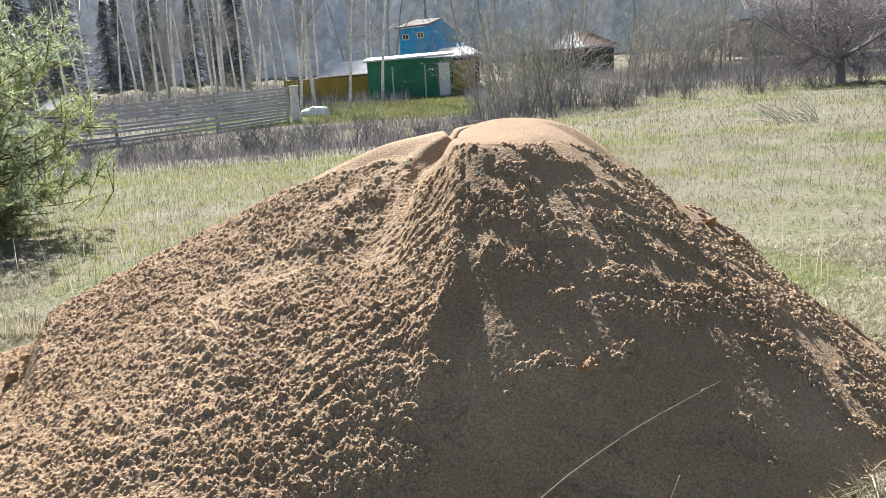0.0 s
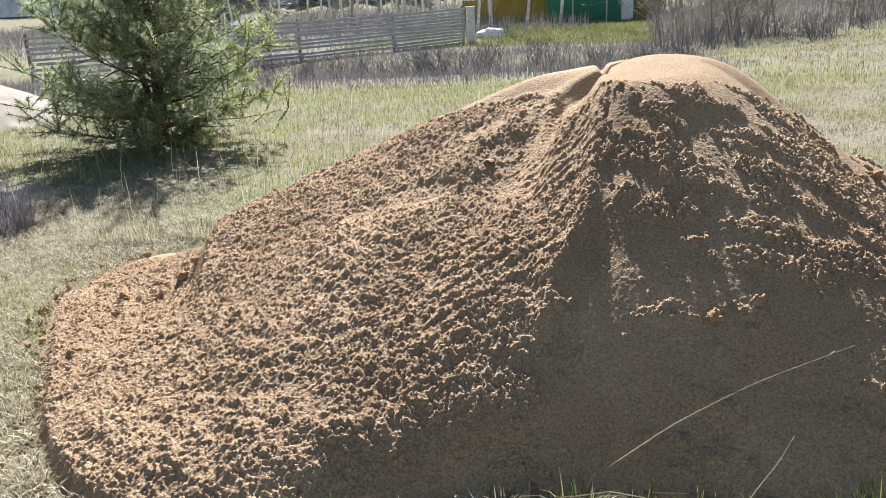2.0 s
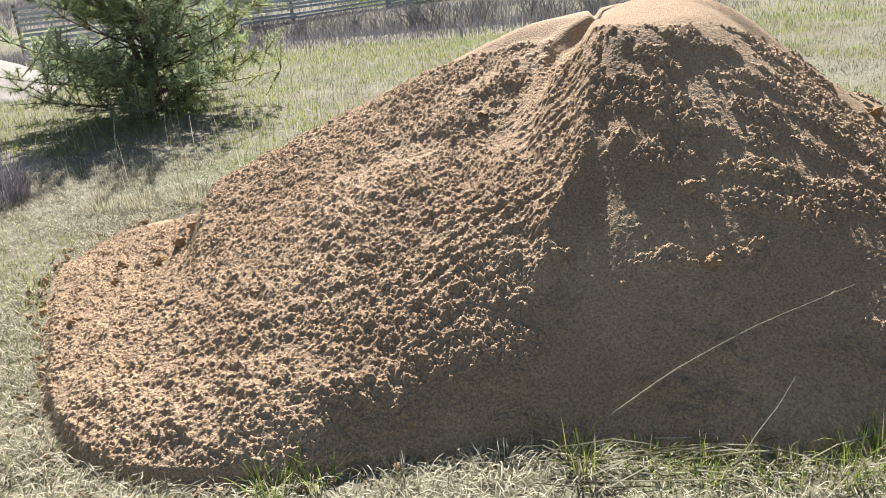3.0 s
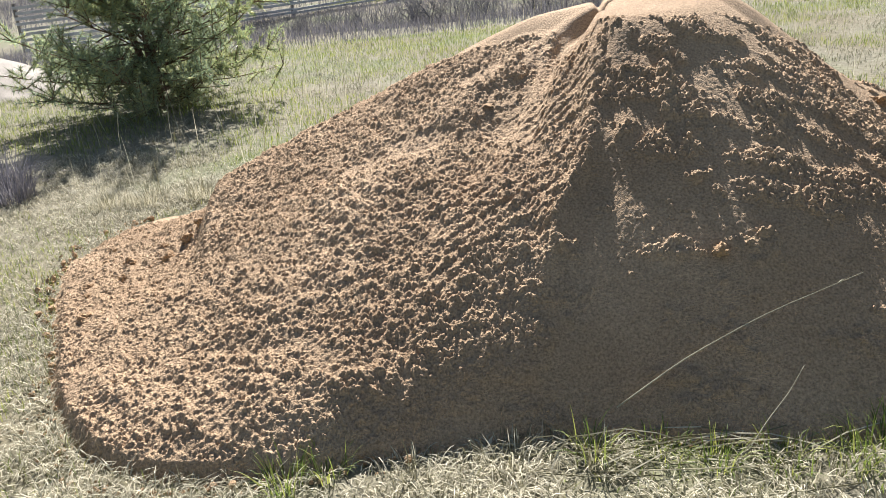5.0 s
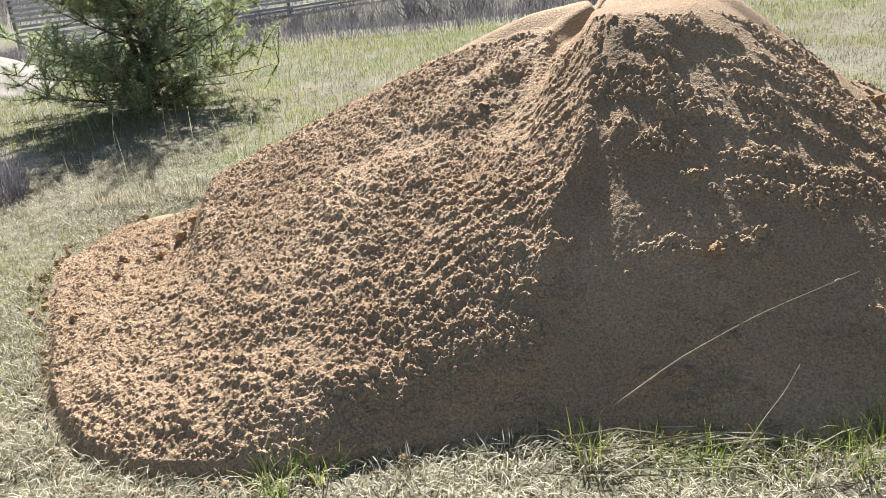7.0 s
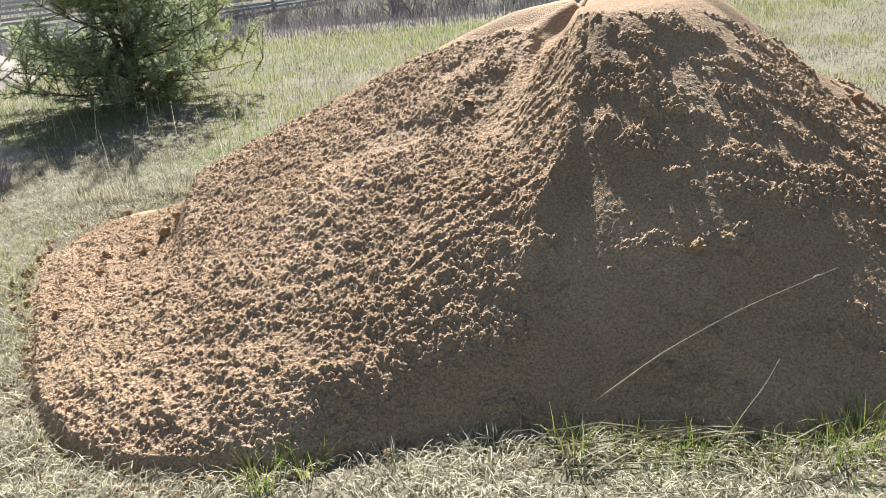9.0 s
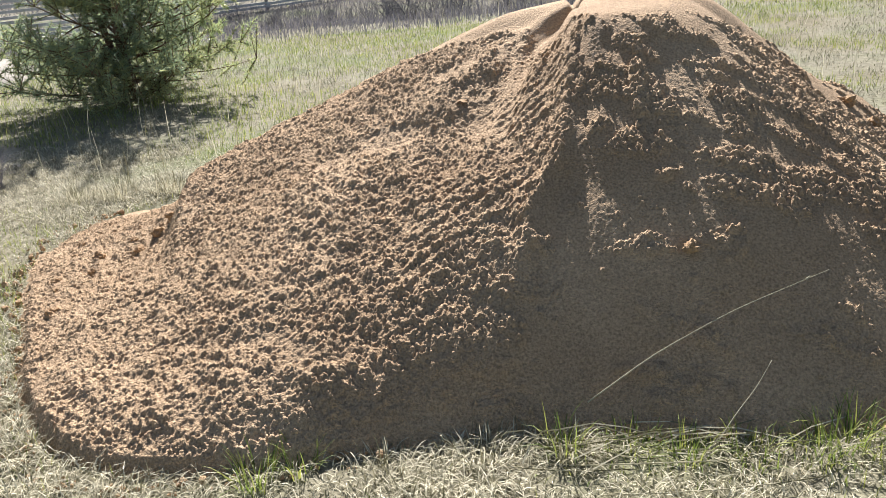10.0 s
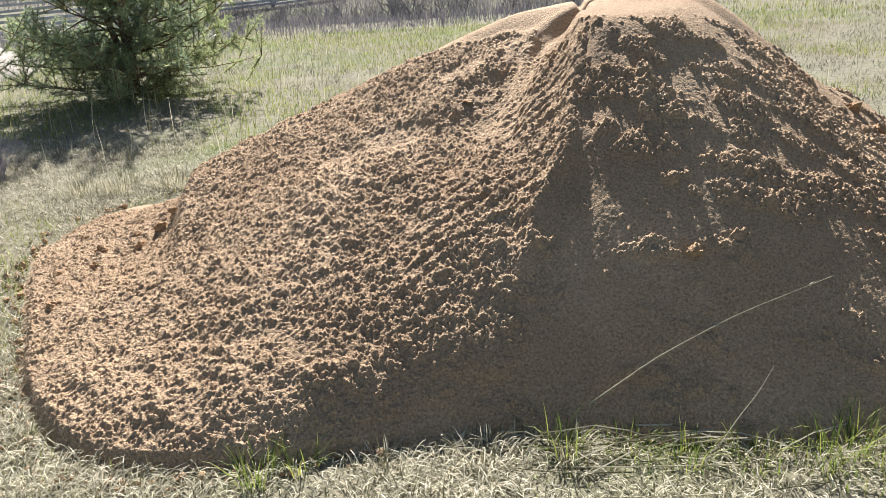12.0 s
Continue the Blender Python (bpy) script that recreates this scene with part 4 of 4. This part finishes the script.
def spots(n, x0, x1, y0, y1, seed, want=None, wedge=True):
    """Random places on open ground, thinned by want."""
    g = np.random.default_rng(seed)
    x, y = g.uniform(x0, x1, n), g.uniform(y0, y1, n)
    ok = pile_base(x, y)[1] < 0.0
    if wedge:
        ok &= (x > -0.86 * y - 0.8) & (x < 0.66 * y + 0.8)
    ok &= np.hypot((x + 10.9) * 0.85, y - 11.2) > 2.1
    if want is not None:
        ok &= g.random(n) < want(x, y)
    return x[ok], y[ok]


def meadow():
    g = np.random.default_rng(12)

    def lush(x, y):
        f = fbm(x + 50, y + 50, 1.3, 51, 3)
        near = np.exp(-((y - 2.5) / 0.22) ** 2) * smooth(x, -0.2, 0.3) * 0.9
        band = 0.85 * np.exp(-((y - 13.5 + 0.2 * x) / 3.0) ** 2) * smooth(-x, -2, 1)
        return np.clip(smooth(f, 0.50 - 0.08 * smooth(y, 6.5, 9), 0.64) + near + band, 0.02, 1)

    def ditch(x, y):
        return smooth(y - 0.45 * np.minimum(x, 0), 16.5, 19) * smooth(-x, -3, 0) * smooth(-y, -33, -30)

    def dry(x, y):
        return np.clip(1.0 - 0.75 * lush(x, y) * smooth(y, 2.8, 4.0), 0, 1) * (1 - 0.9 * ditch(x, y))

    def green(x, y):
        return lush(x, y) * (1 - 0.95 * ditch(x, y))

    def tufty(x, y):
        return 0.35 + 1.3 * smooth(fbm(x + 7, y + 3, 0.42, 59, 3), 0.35, 0.68)

    zones = [(-5.2, 3.6, 1.6, 7, 290000, 70000, 0.058, 0.0042, 77, 0.055, 0.0034), (-12, 11, 7, 16, 110000, 120000, 0.065, 0.0055, 68, 0.07, 0.0055),
             (-24, 20, 16, 31, 90000, 75000, 0.085, 0.010, 64, 0.09, 0.010), (-4, 44, 31, 62, 45000, 26000, 0.18, 0.02, 50, 0.14, 0.02)]
    for i, (x0, x1, y0, y1, n, m, l1, w1, lean, l2, w2) in enumerate(zones):
        x, y = spots(n, x0, x1, y0, y1, 100 + i, lambda x, y: dry(x, y) * np.clip(0.25 + 0.8 * tufty(x, y), 0, 1))
        k = len(x)
        blades("dry_grass", x, y, l1 * g.uniform(0.5, 1.5, k) * (0.5 + 0.6 * tufty(x, y)), w1 * g.uniform(0.6, 1.4, k), np.clip(g.normal(lean, 20, k), 5, 88), "matted dry straw-coloured grass on the meadow", STRAW if i == 0 else FIELD, 0.02, 200 + i)
        x, y = spots(m, x0, x1, y0, y1, 120 + i, green)
        k = len(x)
        blades("green_grass", x, y, l2 * g.uniform(0.5, 1.5, k), w2 * g.uniform(0.6, 1.3, k), np.clip(g.normal(26, 18, k), 2, 75), "fresh green grass coming through old straw", GREEN, 0.0, 220 + i)
    # tall dead stems standing over the meadow
    x, y = spots(7000, -14, 16, 5.5, 22, 141, lambda x, y: 0.25 + 0.75 * smooth(fbm(x, y, 1.1, 57, 3), 0.45, 0.6))
    k = len(x)
    blades("dry_stems", x, y, g.uniform(0.18, 0.5, k), np.full(k, 0.006), np.clip(g.normal(12, 8, k), 0, 40), "thin pale dead stems standing in the meadow", STRAW, 0.0, 240)
    # the brown weeds of the hollow
    x, y = spots(75000, -20, 6, 12.5, 33, 151, ditch)
    k = len(x)
    blades("dead_weeds", x, y, g.uniform(0.10, 0.36, k) * (0.5 + 0.5 * tufty(x, y)), np.full(k, 0.010), np.clip(g.normal(24, 16, k), 0, 75), "brown dead weeds and reeds in the hollow", REED, 0.0, 250)
    x, y = spots(32000, 1, 40, 24, 60, 152, lambda x, y: smooth(y - 25 - 0.35 * x, 0, 3))
    k = len(x)
    blades("dead_weeds", x, y, g.uniform(0.25, 0.9, k), np.full(k, 0.016), np.clip(g.normal(16, 9, k), 0, 45), "brown dead weeds along the field edge", REED, 0.0, 251)
    x, y = spots(36000, -60, -2, 33, 92, 154, lambda x, y: smooth(y - 38 - 1.35 * (x + 7), -1, 2), False)
    k = len(x)
    blades("dead_weeds", x, y, g.uniform(0.3, 1.0, k), np.full(k, 0.022), np.clip(g.normal(16, 9, k), 0, 45), "grey dead weeds beyond the slat fence", REED, 0.0, 253)
    # the mown green strip below the shed
    x, y = spots(30000, -12, 1.5, 33, 53, 153)
    k = len(x)
    blades("green_grass", x, y, g.uniform(0.08, 0.2, k), np.full(k, 0.022), np.clip(g.normal(20, 12, k), 0, 60), "short olive-green grass below the shed and fence", MOWN, 0.0, 252)


meadow()


def tussock(x, y, n, height, spread, seed, mat, label, name="grass_tussock"):
    """A clump of arching blades from one root."""
    g = np.random.default_rng(seed)
    a, r = g.uniform(0, 6.28, n), spread * 0.35 * np.sqrt(g.random(n))
    bx, by = x + r * np.cos(a), y + r * np.sin(a)
    z = ground_z(bx, by)
    a = a + g.normal(0, 0.5, n)
    L, lean = height * g.uniform(0.5, 1.25, n), np.radians(g.uniform(5, 60, n))
    P = [np.stack([bx, by, z], -1)]
    for k in range(4):
        w = lean * (0.5 + 0.45 * k)
        d = np.stack([np.cos(a) * np.sin(w), np.sin(a) * np.sin(w), np.cos(w)], -1)
        P.append(P[-1] + d * (L / 4)[:, None])
    s = np.stack([-np.sin(a), np.cos(a), np.zeros(n)], -1) * 0.0024
    V = np.stack([v for k in range(4) for v in (P[k] - s * (1 - 0.15 * k), P[k] + s * (1 - 0.15 * k))] + [P[4]], 1).reshape(-1, 3)
    f = [t for k in range(3) for t in ((2 * k, 2 * k + 1, 2 * k + 3), (2 * k, 2 * k + 3, 2 * k + 2))] + [(6, 7, 8)]
    F = (np.array(f)[None] + (np.arange(n) * 9)[:, None, None]).reshape(-1, 3)
    V = V - np.array((x, y, 0))
    ob = new(name, tri_mesh(name, V, F, mat))
    ob.matrix_world = pose(x, y, 0)
    tagged(ob, label, "grass", "tussocks round the heap")


g = np.random.default_rng(33)
for i, (x, y, n, h, s, mat) in enumerate([(-4.72, 5.6, 420, 0.40, 0.6, REED), (-4.98, 5.9, 260, 0.36, 0.6, REED), (-3.35, 5.42, 260, 0.15, 0.5, STRAW), (-3.0, 5.55, 260, 0.14, 0.5, STRAW), (-3.65, 5.35, 220, 0.14, 0.5, STRAW),
                                       (0.02, 2.44, 46, 0.15, 0.16, GREEN), (0.05, 2.42, 60, 0.10, 0.2, STRAW), (0.42, 2.42, 40, 0.12, 0.2, GREEN), (0.95, 2.55, 70, 0.15, 0.35, GREEN), (1.15, 2.5, 60, 0.16, 0.3, GREEN),
                                       (-0.98, 2.2, 60, 0.13, 0.22, GREEN), (-0.85, 2.28, 40, 0.11, 0.2, GREEN), (1.55, 2.75, 90, 0.2, 0.3, STRAW), (1.4, 2.6, 90, 0.22, 0.3, STRAW), (1.8, 3.0, 80, 0.2, 0.3, STRAW), (1.95, 2.9, 60, 0.14, 0.3, GREEN),
                                       (-0.25, 2.40, 60, 0.09, 0.3, STRAW), (-0.55, 2.30, 50, 0.09, 0.3, STRAW), (0.7, 2.42, 60, 0.09, 0.3, STRAW), (0.62, 2.46, 50, 0.10, 0.3, GREEN), (0.25, 2.48, 40, 0.09, 0.25, GREEN), (1.25, 2.6, 70, 0.13, 0.35, GREEN), (0.85, 2.5, 60, 0.12, 0.3, GREEN)]):
    tussock(x, y, n, h, s, 400 + i, mat, "arching green grass tuft at the foot of the sand" if mat is GREEN else "tuft of dry bleached grass beside the sand")


def branch_pile():
    g = np.random.default_rng(55)
    x, y = 7.1, 17.3
    t = thing("branch_pile", (x, y, float(ground_z(x, y))), "small heap of bleached cut branches in the meadow", "branches")
    for k in range(30):
        a = g.normal(2.4, 0.7)
        L = g.uniform(0.25, 0.75)
        p = np.array((g.normal(0, 0.28), g.normal(0, 0.2), g.uniform(0.0, 0.08)))
        q = p + L * np.array((math.cos(a), math.sin(a) * 0.5, g.uniform(0.1, 0.8)))
        part("branch", Geo().tubes([(*p, *((p + q) / 2 + (0, 0, 0.03)), 0.011, 0.009), (*((p + q) / 2 + (0, 0, 0.03)), *q, 0.009, 0.004)], 5), STICK, t)


branch_pile()


def tarp_heap():
    bm = bmesh.new()
    bmesh.ops.create_icosphere(bm, subdivisions=3, radius=0.5)
    for v in bm.verts:
        k = 1 + 0.35 * noise.noise(v.co * 3)
        v.co = Vector((v.co.x * 1.5 * k, v.co.y * 0.9 * k, max(v.co.z * 0.8 * k, -0.1)))
    me = bpy.data.meshes.new("white_sack")
    bm.to_mesh(me)
    bm.free()
    me.materials.append(WHITE_PAINT)
    ob = new("white_sack", me)
    ob.matrix_world = pose(-6.1, 39.5, -0.5)
    tagged(ob, "lumpy white sack lying on the grass by the fence", "sack")


tarp_heap()


def utility_pole():
    t = thing("utility_pole", (-1.65, 88, 0.1), "wooden utility pole behind the blue house", "pole")
    part("pole", Geo().tubes([(0, 0, 0, 0, 0, 8.6, 0.14, 0.1)], 8), POST, t)
    part("crossarm", Geo().box(-0.6, 0.6, -0.06, 0.06, 7.7, 7.82), POST, t)
    P = np.stack([np.linspace(0, 36, 13), np.linspace(0, -4, 13), 7.85 - 1.0 * np.sin(np.linspace(0, np.pi, 13))], -1)
    part("wire", Geo().tubes([(*P[i], *P[i + 1], 0.02, 0.02) for i in range(12)], 4), POST, t)


utility_pole()


def fallen_straw():
    """Long dead stems lying round the foot of the heap."""
    g = np.random.default_rng(88)
    n = 190
    deg, foot, slope = zip(*ROUND)
    geo = Geo()
    for _ in range(n):
        a = g.uniform(26, 72) if g.random() < 0.88 else g.uniform(-8, 26)
        r = np.interp(a, deg, foot) + abs(g.normal(0.06, 0.12))
        p = np.array((PILE[0] + r * math.sin(radians(a)), PILE[1] - r * math.cos(radians(a))))
        w = radians(a) + g.normal(0, 0.35) + (math.pi if g.random() < 0.5 else 0)
        d, L, h = np.array((math.cos(w), math.sin(w))), g.uniform(0.2, 0.72), g.uniform(0.01, 0.07)
        pts = []
        for k in range(5):
            q = p + d * L * (k / 4 - 0.5) + np.array((-d[1], d[0])) * 0.04 * math.sin(k * 0.8)
            pts.append((*q, float(ground_z(q[0], q[1])) + 0.012 + h * math.sin(math.pi * (0.15 + 0.8 * k / 4))))
        geo.tubes([(*pts[k], *pts[k + 1], 0.0026, 0.0021) for k in range(4)])
    tagged(new("fallen_straw", geo.mesh("fallen_straw", STRAW)), "long bleached stems lying round the foot of the heap", "straw", kind="stuff")


fallen_straw()


def fallen_crumbs():
    """Crumbs of sand rolled off the long side onto the grass."""
    g = np.random.default_rng(97)
    deg, foot, slope = zip(*ROUND)
    bm = bmesh.new()
    bmesh.ops.create_icosphere(bm, subdivisions=1, radius=1.0)
    V0, F0 = np.array([v.co[:] for v in bm.verts]), [[v.index for v in f.verts] for f in bm.faces]
    bm.free()
    geo = Geo()
    for _ in range(420):
        a = g.uniform(-95, -18) if g.random() < 0.85 else g.uniform(-18, 60)
        r = np.interp(a, deg, foot) + abs(g.normal(-0.02, 0.055))
        x, y = PILE[0] + r * math.sin(radians(a)), PILE[1] - r * math.cos(radians(a))
        k = g.uniform(0.004, 0.011) + 0.012 * (g.random() < 0.08)
        z = float(ground_z(x, y)) + g.uniform(0.3, 0.8) * k + 0.012 * g.random()
        geo.add(V0 * k * g.uniform(0.65, 1.25, V0.shape) + (x, y, z), F0)
    tagged(new("sand_crumbs", geo.mesh("sand_crumbs", CLOD)), "crumbs of brown sand fallen into the grass", "sand", kind="stuff")


fallen_crumbs()
